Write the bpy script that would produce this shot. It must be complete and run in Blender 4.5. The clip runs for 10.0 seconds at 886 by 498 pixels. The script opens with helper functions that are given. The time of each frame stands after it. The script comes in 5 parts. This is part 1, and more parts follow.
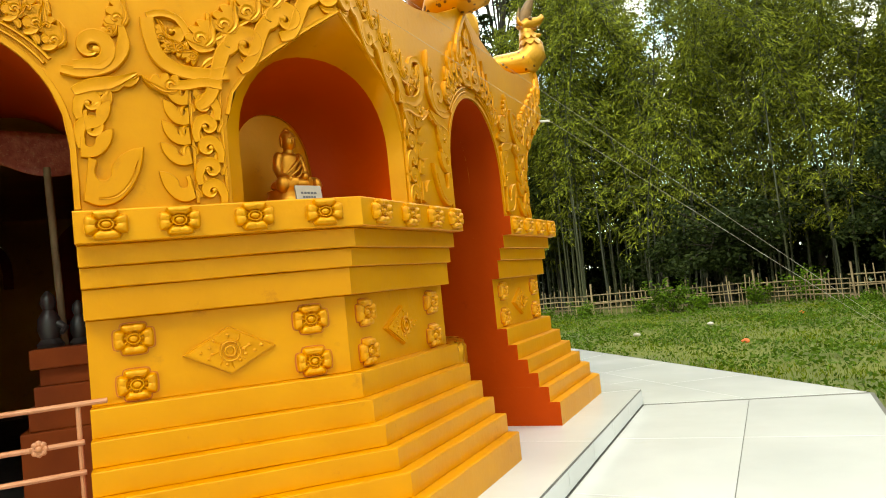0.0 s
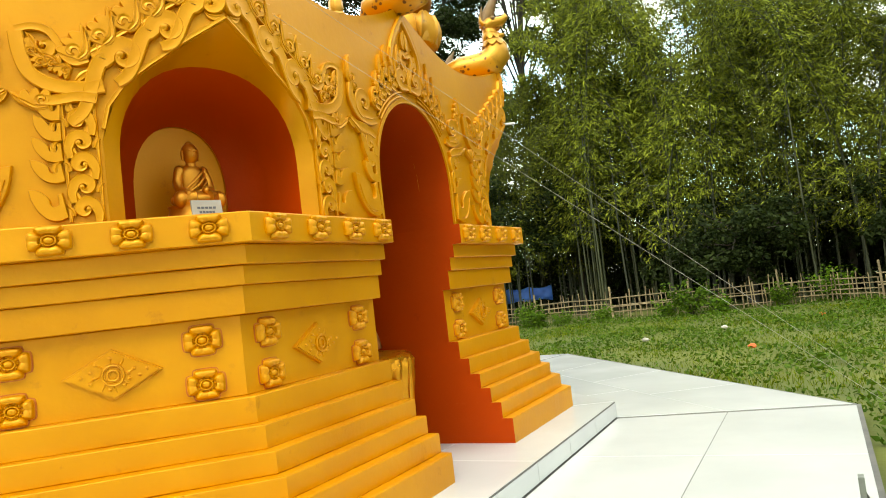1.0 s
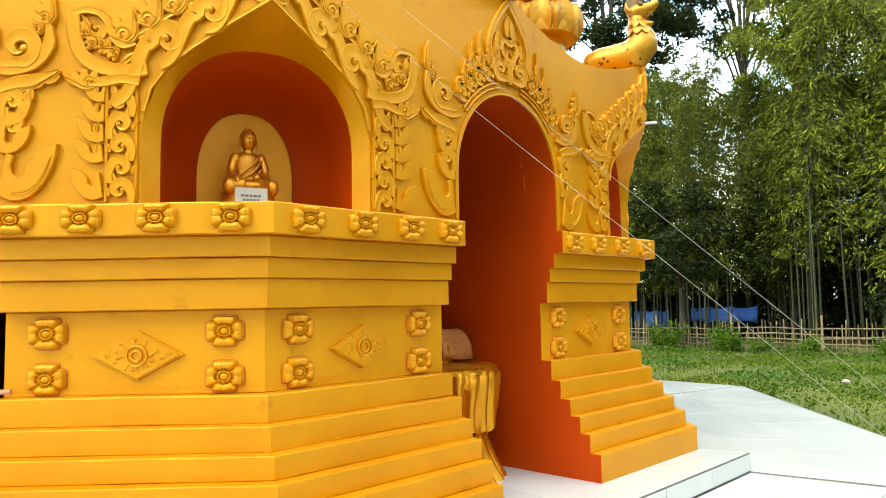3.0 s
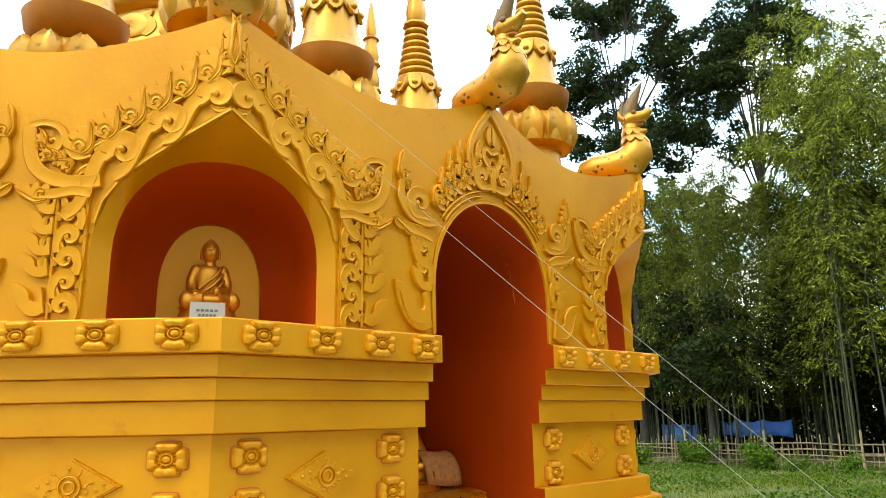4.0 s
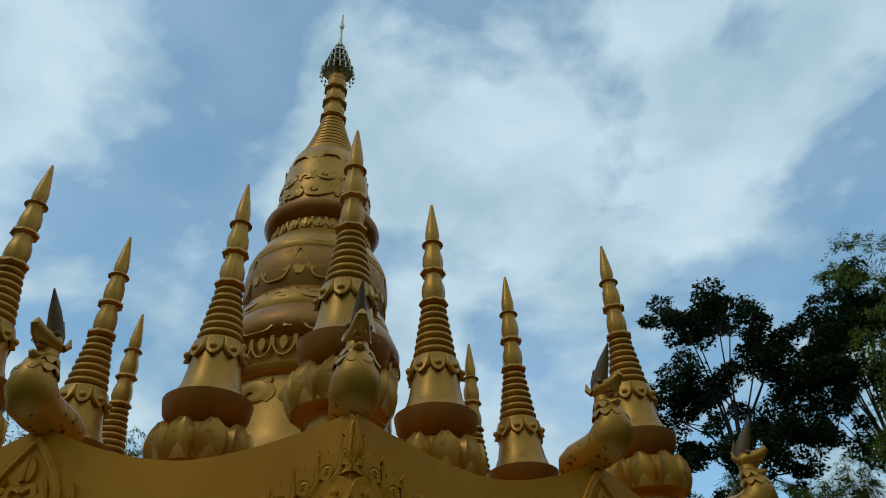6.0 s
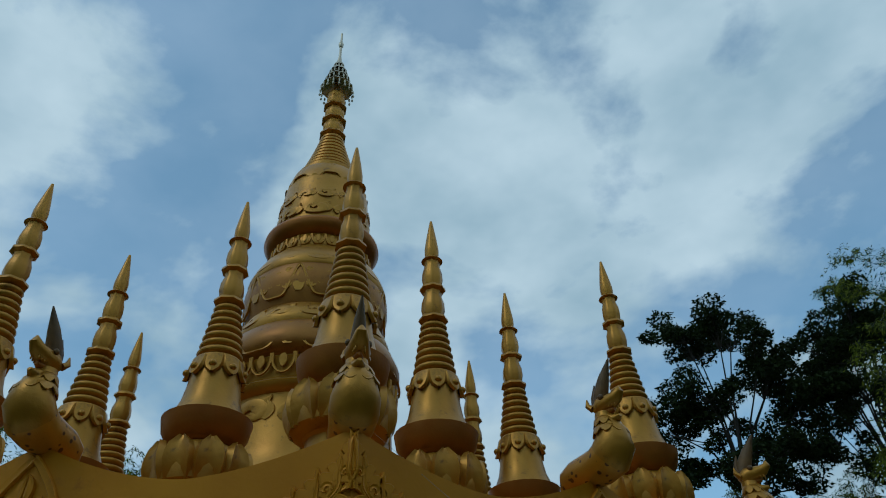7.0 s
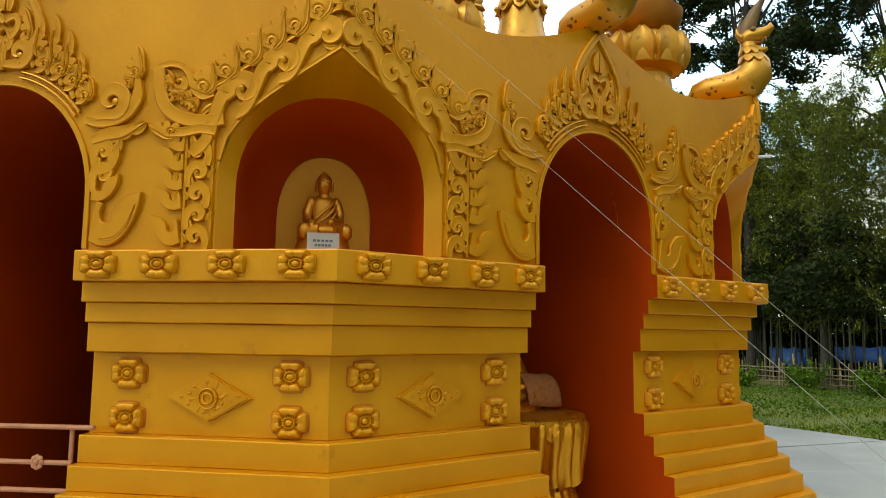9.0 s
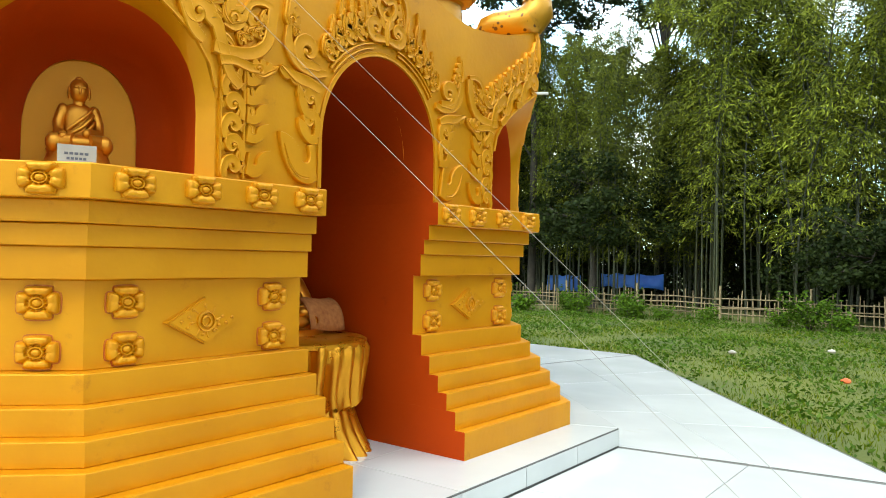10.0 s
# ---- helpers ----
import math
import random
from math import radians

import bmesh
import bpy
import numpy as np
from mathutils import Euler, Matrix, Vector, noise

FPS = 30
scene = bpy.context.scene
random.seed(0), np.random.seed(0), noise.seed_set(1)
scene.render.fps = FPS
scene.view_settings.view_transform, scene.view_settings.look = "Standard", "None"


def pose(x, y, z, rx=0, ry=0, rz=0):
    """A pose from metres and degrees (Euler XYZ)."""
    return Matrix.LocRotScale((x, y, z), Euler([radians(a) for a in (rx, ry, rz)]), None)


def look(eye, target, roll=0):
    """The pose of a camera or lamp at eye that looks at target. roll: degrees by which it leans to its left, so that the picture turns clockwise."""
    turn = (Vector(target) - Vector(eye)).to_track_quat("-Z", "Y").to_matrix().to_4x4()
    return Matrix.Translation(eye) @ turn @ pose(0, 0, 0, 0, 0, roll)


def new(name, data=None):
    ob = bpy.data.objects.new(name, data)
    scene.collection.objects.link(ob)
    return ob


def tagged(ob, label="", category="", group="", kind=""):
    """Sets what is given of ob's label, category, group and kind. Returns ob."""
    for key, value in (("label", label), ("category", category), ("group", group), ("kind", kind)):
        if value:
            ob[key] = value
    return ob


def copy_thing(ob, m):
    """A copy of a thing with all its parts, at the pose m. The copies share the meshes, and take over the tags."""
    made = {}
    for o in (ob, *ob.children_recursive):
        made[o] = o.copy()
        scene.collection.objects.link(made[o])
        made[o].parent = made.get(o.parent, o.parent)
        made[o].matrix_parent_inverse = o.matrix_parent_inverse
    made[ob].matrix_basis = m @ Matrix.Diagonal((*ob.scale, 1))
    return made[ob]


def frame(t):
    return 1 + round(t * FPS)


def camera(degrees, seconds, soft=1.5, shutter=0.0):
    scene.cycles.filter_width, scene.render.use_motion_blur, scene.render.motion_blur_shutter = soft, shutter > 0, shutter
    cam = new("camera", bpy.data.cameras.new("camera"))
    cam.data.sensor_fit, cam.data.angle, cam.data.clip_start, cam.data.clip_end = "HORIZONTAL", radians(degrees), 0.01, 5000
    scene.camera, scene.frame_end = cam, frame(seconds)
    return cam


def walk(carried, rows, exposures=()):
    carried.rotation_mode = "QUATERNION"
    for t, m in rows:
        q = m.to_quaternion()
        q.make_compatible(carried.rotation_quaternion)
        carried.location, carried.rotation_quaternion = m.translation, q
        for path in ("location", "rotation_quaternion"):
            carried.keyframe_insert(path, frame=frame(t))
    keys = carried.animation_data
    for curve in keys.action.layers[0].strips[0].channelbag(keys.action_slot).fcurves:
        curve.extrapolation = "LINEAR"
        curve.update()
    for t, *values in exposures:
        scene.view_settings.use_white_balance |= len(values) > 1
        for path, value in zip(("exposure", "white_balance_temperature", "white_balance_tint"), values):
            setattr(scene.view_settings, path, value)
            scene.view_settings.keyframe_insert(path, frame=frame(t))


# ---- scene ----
cam = camera(62.6, 10.0, soft=1.0)
PATH = [
    (0, (6.527, -5.244, 1.401), (5.712, -3.42, 1.492), -5.7),
    (0.5, (6.812, -4.985, 1.36), (5.993, -3.166, 1.505), -4.7),
    (1, (7.093, -4.721, 1.393), (6.185, -2.942, 1.503), -6.6),
    (1.5, (7.191, -4.426, 1.409), (6.285, -2.643, 1.449), -4.7),
    (2, (7.378, -4.234, 1.381), (6.209, -2.611, 1.413), -7.1),
    (3.3, (7.581, -3.677, 1.415), (6.19, -2.249, 1.576), -0.3),
    (3.5, (7.542, -3.55, 1.471), (6.152, -2.121, 1.627), -0.4),
    (4, (7.608, -3.465, 1.454), (6.215, -2.1, 1.897), -1.0),
    (4.5, (7.651, -3.49, 1.608), (6.339, -2.142, 2.288), -1.3),
    (5, (7.73, -3.565, 1.664), (6.44, -2.288, 2.504), -1.9),
    (5.5, (7.753, -3.629, 1.716), (6.358, -2.477, 2.569), -2.2),
    (6, (7.832, -3.699, 1.739), (6.551, -2.742, 2.939), -1.8),
    (6.2, (7.849, -3.715, 1.745), (6.624, -2.788, 3.026), -2.3),
    (7.5, (7.82, -3.684, 1.716), (6.463, -2.696, 2.803), -1.7),
    (8, (7.758, -3.651, 1.667), (6.232, -2.592, 2.408), 0.5),
    (8.2, (7.701, -3.614, 1.62), (6.14, -2.526, 2.235), 1.4),
    (8.5, (7.703, -3.617, 1.595), (6.118, -2.479, 2.033), 0.7),
    (9, (7.674, -3.549, 1.533), (6.073, -2.369, 1.746), 0.7),
    (9.5, (7.683, -3.511, 1.551), (6.25, -2.117, 1.622), 1.0),
    (10, (7.731, -3.442, 1.508), (6.501, -1.866, 1.535), 1.0),
]
EXPOSURES = [(0, -0.05, 9000, 12), (1.0, 0.02, 8500, 12), (2.0, 0.2, 7900, 11), (3.5, 0.2, 7700, 12), (4.0, -0.05, 7600, 12), (4.5, -1.6, 7500, 12), (5.0, -2.3, 6900, 11), (5.5, -2.45, 6500, 9), (6.0, -2.85, 5800, 4),
             (7.5, -3.1, 5600, 2), (8.0, -2.55, 6600, 8), (8.5, -1.4, 7900, 13), (9.0, -0.85, 7800, 13), (9.5, -0.1, 7200, 13), (10, 0.02, 7200, 12)]
walk(cam, [(t, look(eye, target, roll)) for t, eye, target, roll in PATH], EXPOSURES)

# ---- sky and sun ----
SUN_AZ, SUN_EL = radians(-84.0), radians(48.0)
world = bpy.data.worlds.new("sky")
scene.world = world
world.use_nodes = True
wn, wl = world.node_tree.nodes, world.node_tree.links
wn.clear()


def wnode(kind, **values):
    n = wn.new(kind)
    for key, v in values.items():
        n.inputs[key.replace("_", " ")].default_value = v
    return n


w_out = wnode("ShaderNodeOutputWorld")
w_bg = wnode("ShaderNodeBackground", Strength=0.14)
w_sky = wn.new("ShaderNodeTexSky")
w_sky.sky_type, w_sky.sun_disc = "NISHITA", False
w_sky.sun_elevation, w_sky.sun_rotation = SUN_EL, radians(90) - SUN_AZ
w_co = wn.new("ShaderNodeTexCoord")
w_map = wn.new("ShaderNodeMapping")
w_map.inputs["Scale"].default_value = (1.0, 1.0, 1.7)
w_map.inputs["Location"].default_value = (3.1, 0.7, 0.4)
w_noise = wnode("ShaderNodeTexNoise", Scale=2.9, Detail=12.0, Roughness=0.52, Distortion=0.2)
w_ramp = wn.new("ShaderNodeValToRGB")
w_ramp.color_ramp.elements[0].position, w_ramp.color_ramp.elements[1].position = 0.44, 0.53
w_soft = wnode("ShaderNodeTexNoise", Scale=5.5, Detail=4.0, Roughness=0.5)
w_tone = wn.new("ShaderNodeValToRGB")
w_tone.color_ramp.elements[0].position, w_tone.color_ramp.elements[1].position = 0.3, 0.7
w_ramp.color_ramp.elements[0].color = (0.36, 0.36, 0.36, 1)
w_tone.color_ramp.elements[0].color = (20.5, 26.5, 29.5, 1)
w_tone.color_ramp.elements[1].color = (34.0, 38.4, 39.8, 1)
w_mix = wn.new("ShaderNodeMix")
w_mix.data_type = "RGBA"
wl.new(w_co.outputs["Generated"], w_map.inputs["Vector"])
wl.new(w_map.outputs[0], w_noise.inputs["Vector"])
wl.new(w_map.outputs[0], w_soft.inputs["Vector"])
wl.new(w_noise.outputs["Fac"], w_ramp.inputs[0])
wl.new(w_soft.outputs["Fac"], w_tone.inputs[0])
wl.new(w_ramp.outputs[0], w_mix.inputs["Factor"])
w_gain = wn.new("ShaderNodeMix")
w_gain.data_type, w_gain.blend_type = "RGBA", "MULTIPLY"
w_gain.inputs["Factor"].default_value = 1.0
w_gain.inputs["B"].default_value = (5.6, 8.2, 8.2, 1)
wl.new(w_sky.outputs[0], w_gain.inputs["A"])
wl.new(w_gain.outputs["Result"], w_mix.inputs["A"])
wl.new(w_tone.outputs[0], w_mix.inputs["B"])
wl.new(w_mix.outputs["Result"], w_bg.inputs["Color"])
wl.new(w_bg.outputs[0], w_out.inputs[0])

sun = new("sun", bpy.data.lights.new("sun", "SUN"))
sun.data.energy, sun.data.angle, sun.data.color = 1.2, radians(14), (1.0, 0.94, 0.84)
sun.matrix_world = look((math.cos(SUN_AZ) * 30 * math.cos(SUN_EL), math.sin(SUN_AZ) * 30 * math.cos(SUN_EL), 30 * math.sin(SUN_EL)), (0, 0, 0))

# ---- materials ----


def material(name, a, b, scale=3.0, rough=0.5, bump=0.15, bump_scale=40.0, metal=0.0, dirt=None, dirt_at=0.62, each=0.0, spec=0.5, stretch=(1, 1, 1)):
    """Two tones at a large scale, fine grain as relief, an optional layer of dirt patches, and a change from piece to piece."""
    m = bpy.data.materials.new(name)
    m.use_nodes = True
    n, l = m.node_tree.nodes, m.node_tree.links
    s = n["Principled BSDF"]
    co = n.new("ShaderNodeTexCoord")
    mp = n.new("ShaderNodeMapping")
    mp.inputs["Scale"].default_value = stretch
    l.new(co.outputs["Object"], mp.inputs["Vector"])
    big = n.new("ShaderNodeTexNoise")
    big.inputs["Scale"].default_value, big.inputs["Detail"].default_value = scale, 6
    l.new(mp.outputs[0], big.inputs["Vector"])
    ramp = n.new("ShaderNodeValToRGB")
    ramp.color_ramp.elements[0].position, ramp.color_ramp.elements[1].position = 0.3, 0.7
    ramp.color_ramp.elements[0].color, ramp.color_ramp.elements[1].color = (*a, 1), (*b, 1)
    l.new(big.outputs["Fac"], ramp.inputs[0])
    out = ramp.outputs[0]
    fine = n.new("ShaderNodeTexNoise")
    fine.inputs["Scale"].default_value, fine.inputs["Detail"].default_value = bump_scale, 5
    l.new(mp.outputs[0], fine.inputs["Vector"])
    if dirt:
        d = n.new("ShaderNodeTexNoise")
        d.inputs["Scale"].default_value, d.inputs["Detail"].default_value, d.inputs["Roughness"].default_value = scale * 2.3, 9, 0.7
        l.new(mp.outputs[0], d.inputs["Vector"])
        dr = n.new("ShaderNodeValToRGB")
        dr.color_ramp.elements[0].position, dr.color_ramp.elements[1].position = dirt_at, dirt_at + 0.12
        l.new(d.outputs["Fac"], dr.inputs[0])
        mx = n.new("ShaderNodeMix")
        mx.data_type = "RGBA"
        l.new(dr.outputs[0], mx.inputs["Factor"])
        l.new(out, mx.inputs["A"])
        mx.inputs["B"].default_value = (*dirt, 1)
        out = mx.outputs["Result"]
    if each:
        info = n.new("ShaderNodeObjectInfo")
        rng = n.new("ShaderNodeMapRange")
        rng.inputs["To Min"].default_value, rng.inputs["To Max"].default_value = 1 - each, 1 + each
        l.new(info.outputs["Random"], rng.inputs["Value"])
        hs = n.new("ShaderNodeHueSaturation")
        l.new(rng.outputs[0], hs.inputs["Value"])
        l.new(out, hs.inputs["Color"])
        out = hs.outputs[0]
    l.new(out, s.inputs["Base Color"])
    rr = n.new("ShaderNodeMapRange")
    rr.inputs["To Min"].default_value, rr.inputs["To Max"].default_value = max(0.03, rough - 0.1), min(1, rough + 0.1)
    l.new(big.outputs["Fac"], rr.inputs["Value"])
    l.new(rr.outputs[0], s.inputs["Roughness"])
    s.inputs["Metallic"].default_value = metal
    s.inputs["Specular IOR Level"].default_value = spec
    bp = n.new("ShaderNodeBump")
    bp.inputs["Strength"].default_value, bp.inputs["Distance"].default_value = bump, 0.01
    l.new(fine.outputs["Fac"], bp.inputs["Height"])
    l.new(bp.outputs[0], s.inputs["Normal"])
    return m


def leafy(name, a, b, rough=0.45):
    """Foliage: each leaf its own shade, and some light through the leaf."""
    m = bpy.data.materials.new(name)
    m.use_nodes = True
    n, l = m.node_tree.nodes, m.node_tree.links
    s = n["Principled BSDF"]
    g = n.new("ShaderNodeNewGeometry")
    ramp = n.new("ShaderNodeValToRGB")
    ramp.color_ramp.elements[0].color, ramp.color_ramp.elements[1].color = (*a, 1), (*b, 1)
    l.new(g.outputs["Random Per Island"], ramp.inputs[0])
    info = n.new("ShaderNodeObjectInfo")
    rng = n.new("ShaderNodeMapRange")
    rng.inputs["To Min"].default_value, rng.inputs["To Max"].default_value = 0.75, 1.3
    l.new(info.outputs["Random"], rng.inputs["Value"])
    hs = n.new("ShaderNodeHueSaturation")
    l.new(rng.outputs[0], hs.inputs["Value"])
    l.new(ramp.outputs[0], hs.inputs["Color"])
    l.new(hs.outputs[0], s.inputs["Base Color"])
    s.inputs["Roughness"].default_value = rough + 0.2
    s.inputs["Specular IOR Level"].default_value = 0.15
    t = n.new("ShaderNodeBsdfTranslucent")
    l.new(hs.outputs[0], t.inputs["Color"])
    mx = n.new("ShaderNodeMixShader")
    mx.inputs[0].default_value = 0.25
    l.new(s.outputs[0], mx.inputs[1])
    l.new(t.outputs[0], mx.inputs[2])
    l.new(mx.outputs[0], n["Material Output"].inputs["Surface"])
    return m


GOLD = material("gold_paint", (0.53, 0.196, 0.003), (0.63, 0.256, 0.006), 1.6, 0.40, 0.14, 26, metal=0.3, dirt=(0.42, 0.140, 0.006), dirt_at=0.60, spec=0.3)
SPIRE = material("gold_enamel", (0.42, 0.185, 0.012), (0.52, 0.245, 0.020), 3.0, 0.36, 0.2, 30, metal=0.50, dirt=(0.20, 0.085, 0.012), dirt_at=0.58)
# on the gold dishes this red-brown stands for their shaded undersides
BROWN = material("red_brown_shade", (0.31, 0.095, 0.006), (0.40, 0.140, 0.009), 3.0, 0.40, 0.2, 30, metal=0.5)
RED = material("red_paint", (0.36, 0.034, 0.0015), (0.42, 0.043, 0.0020), 1.3, 0.6, 0.2, 20, dirt=(0.27, 0.026, 0.002), dirt_at=0.68, spec=0.12)
STATUE = material("statue_gold", (0.56, 0.20, 0.016), (0.66, 0.27, 0.028), 8.0, 0.38, 0.15, 60, metal=0.75)
DRAPE = material("drape_gold", (0.54, 0.20, 0.008), (0.66, 0.28, 0.016), 6.0, 0.3, 0.2, 30, metal=0.75)
SPOTTED = material("naga_paint", (0.52, 0.215, 0.010), (0.60, 0.27, 0.016), 3.0, 0.35, 0.2, 30, metal=0.4, dirt=(0.40, 0.16, 0.02), dirt_at=0.66)
nt = SPOTTED.node_tree
vor = nt.nodes.new("ShaderNodeTexVoronoi")
vor.inputs["Scale"].default_value = 17.0
co = nt.nodes.new("ShaderNodeTexCoord")
nt.links.new(co.outputs["Object"], vor.inputs["Vector"])
cut = nt.nodes.new("ShaderNodeValToRGB")
cut.color_ramp.elements[0].position, cut.color_ramp.elements[1].position = 0.26, 0.32
cut.color_ramp.elements[0].color, cut.color_ramp.elements[1].color = (1, 1, 1, 1), (0, 0, 0, 1)
nt.links.new(vor.outputs["Distance"], cut.inputs[0])
mx = nt.nodes.new("ShaderNodeMix")
mx.data_type = "RGBA"
nt.links.new(cut.outputs[0], mx.inputs["Factor"])
nt.links.new(nt.nodes["Principled BSDF"].inputs["Base Color"].links[0].from_socket, mx.inputs["A"])
mx.inputs["B"].default_value = (0.13, 0.050, 0.008, 1)
nt.links.new(mx.outputs["Result"], nt.nodes["Principled BSDF"].inputs["Base Color"])
# orange-brown for the shadow and dirt outlining the dado bosses
SHADE_DIRT = material("shade_and_dirt", (0.40, 0.075, 0.004), (0.50, 0.12, 0.006), 12, 0.6, 0.2, 40, dirt=(0.22, 0.06, 0.01), dirt_at=0.55)
HORN = material("weathered_horn", (0.10, 0.055, 0.018), (0.20, 0.105, 0.03), 9, 0.5, 0.3, 40, metal=0.2)
TILE = material("white_tile", (0.44, 0.445, 0.435), (0.51, 0.51, 0.50), 1.0, 0.13, 0.02, 8, dirt=(0.46, 0.45, 0.40), dirt_at=0.64, each=0.05)
JOINT = material("dark_joint", (0.06, 0.06, 0.055), (0.11, 0.10, 0.09), 5, 0.8)
GRASS = leafy("grass_blades", (0.042, 0.078, 0.002), (0.130, 0.155, 0.004), 0.6)
SOIL = material("grassy_soil", (0.040, 0.058, 0.004), (0.095, 0.102, 0.008), 0.6, 0.95, 0.6, 14, dirt=(0.12, 0.085, 0.045), dirt_at=0.66)
BAMBOO = material("bamboo_culm", (0.012, 0.017, 0.005), (0.040, 0.042, 0.013), 4, 0.5, 0.2, 12, each=0.3)
DRYBAM = material("dry_bamboo", (0.13, 0.09, 0.045), (0.23, 0.17, 0.09), 5, 0.7, 0.3, 20, each=0.25)
BLEAF = leafy("bamboo_leaf", (0.012, 0.024, 0.002), (0.225, 0.250, 0.024))
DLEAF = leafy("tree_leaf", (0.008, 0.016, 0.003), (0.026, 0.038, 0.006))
SHRUB = leafy("shrub_leaf", (0.026, 0.070, 0.003), (0.082, 0.145, 0.008))
BARK = material("bark", (0.024, 0.019, 0.014), (0.055, 0.044, 0.032), 6, 0.9, 0.5, 18)
WHITE = material("white_card", (0.30, 0.27, 0.23), (0.37, 0.34, 0.29), 6, 0.6)
INK = material("ink", (0.06, 0.06, 0.08), (0.10, 0.10, 0.12), 6, 0.7)
CORD = material("white_cord", (0.22, 0.20, 0.17), (0.29, 0.27, 0.23), 20, 0.7)
RAIL = material("pink_rail_paint", (0.40, 0.14, 0.06), (0.48, 0.19, 0.09), 9, 0.45, 0.2, 40, dirt=(0.2, 0.08, 0.05))
BLACK = material("black_object", (0.012, 0.012, 0.014), (0.03, 0.03, 0.03), 8, 0.4)
BLUE = material("blue_sheet", (0.02, 0.10, 0.42), (0.04, 0.17, 0.55), 2, 0.5, 0.4, 6)
ORANGE = material("orange_litter", (0.55, 0.09, 0.02), (0.65, 0.14, 0.03), 8, 0.6)
PVC = material("grey_pipe", (0.5, 0.5, 0.48), (0.6, 0.6, 0.57), 8, 0.5)

# ---- building blocks ----
T8, C8, S8 = math.tan(math.pi / 8), math.cos(math.pi / 8), math.sin(math.pi / 8)
LEDGE, WALL, HALF = 4.587, 4.537, 0.53
CORNER = WALL / C8


class Shape:
    """Collects points and faces of one mesh."""

    def __init__(self):
        self.v, self.f, self.m = [], [], []

    def add(self, verts, faces, mat=0):
        n = len(self.v)
        self.v += [tuple(p) for p in verts]
        self.f += [tuple(i + n for i in f) for f in faces]
        self.m += [mat] * len(faces)
        return self

    def rings(self, rings, mat=0, closed=True, caps=True):
        """Skins a row of rings that all have as many points."""
        k = len(rings[0])
        verts = [p for r in rings for p in r]
        faces = []
        for i in range(len(rings) - 1):
            for j in range(k if closed else k - 1):
                a, b = i * k + j, i * k + (j + 1) % k
                faces.append((a, b, b + k, a + k))
        if caps and closed:
            faces.append(tuple(range(k - 1, -1, -1)))
            faces.append(tuple((len(rings) - 1) * k + j for j in range(k)))
        return self.add(verts, faces, mat)

    def lathe(self, profile, seg=24, mat=0, lobes=0, depth=0.0, at=(0, 0, 0)):
        """profile: (radius, height) rows; with lobes the outline is scalloped."""
        rings = []
        for r, z in profile:
            ring = []
            for j in range(seg):
                a = 2 * math.pi * j / seg
                q = r * (1 + depth * math.cos(lobes * a)) if lobes else r
                ring.append((at[0] + q * math.cos(a), at[1] + q * math.sin(a), at[2] + z))
            rings.append(ring)
        return self.rings(rings, mat)

    def box(self, lo, hi, mat=0):
        x0, y0, z0 = lo
        x1, y1, z1 = hi
        v = [(x0, y0, z0), (x1, y0, z0), (x1, y1, z0), (x0, y1, z0), (x0, y0, z1), (x1, y0, z1), (x1, y1, z1), (x0, y1, z1)]
        return self.add(v, [(0, 3, 2, 1), (4, 5, 6, 7), (0, 1, 5, 4), (1, 2, 6, 5), (2, 3, 7, 6), (3, 0, 4, 7)], mat)

    def sweep(self, points, radii, seg=10, mat=0, flat=1.0):
        """A tube of changing radius along a line of points."""
        pts = [Vector(p) for p in points]
        rings, side = [], None
        for i, p in enumerate(pts):
            d = (pts[min(i + 1, len(pts) - 1)] - pts[max(i - 1, 0)]).normalized()
            ref = Vector((0, 1, 0)) if abs(d.y) < 0.9 else Vector((1, 0, 0))
            if side is None:
                side = d.cross(ref).normalized()
            side = (side - d * side.dot(d)).normalized()
            up = d.cross(side)
            r = radii[i] if isinstance(radii, (list, tuple)) else radii
            rings.append([p + r * (math.cos(a) * side + flat * math.sin(a) * up) for a in (2 * math.pi * j / seg for j in range(seg))])
        return self.rings(rings, mat)

    def ball(self, c, r, seg=12, rows=8, mat=0):
        """An ellipsoid with the radii r."""
        rings = []
        for i in range(rows + 1):
            a = math.pi * (0.02 + 0.96 * i / rows) - math.pi / 2
            rings.append([(c[0] + r[0] * math.cos(a) * math.cos(b), c[1] + r[1] * math.cos(a) * math.sin(b), c[2] + r[2] * math.sin(a)) for b in (2 * math.pi * j / seg for j in range(seg))])
        return self.rings(rings, mat)

    def mesh(self, name, mats, smooth=False, angle=40):
        me = bpy.data.meshes.new(name)
        me.from_pydata(self.v, [], self.f)
        for m in mats if isinstance(mats, (list, tuple)) else [mats]:
            me.materials.append(m)
        me.polygons.foreach_set("material_index", self.m)
        me.update()
        if smooth:
            me.shade_smooth()
            me.set_sharp_from_angle(angle=radians(angle))
        return me


def part(name, data, parent, label="", m=None):
    ob = new(name, data)
    ob.parent = parent
    if m is not None:
        ob.matrix_basis = m
    if label:
        ob["label"] = label
    return ob


def thing(name, label, category, m=None, group="", kind="", data=None):
    ob = new(name, data)
    if m is not None:
        ob.matrix_basis = m
    return tagged(ob, label, category, group, kind)


def bevelled(ob, width=0.008, segments=2):
    b = ob.modifiers.new("edge", "BEVEL")
    b.width, b.segments, b.limit_method, b.angle_limit = width, segments, "ANGLE", radians(40)
    b.use_clamp_overlap = True
    return ob


def turn(k):
    return Matrix.Rotation(math.pi / 4 * k, 4, "Z")


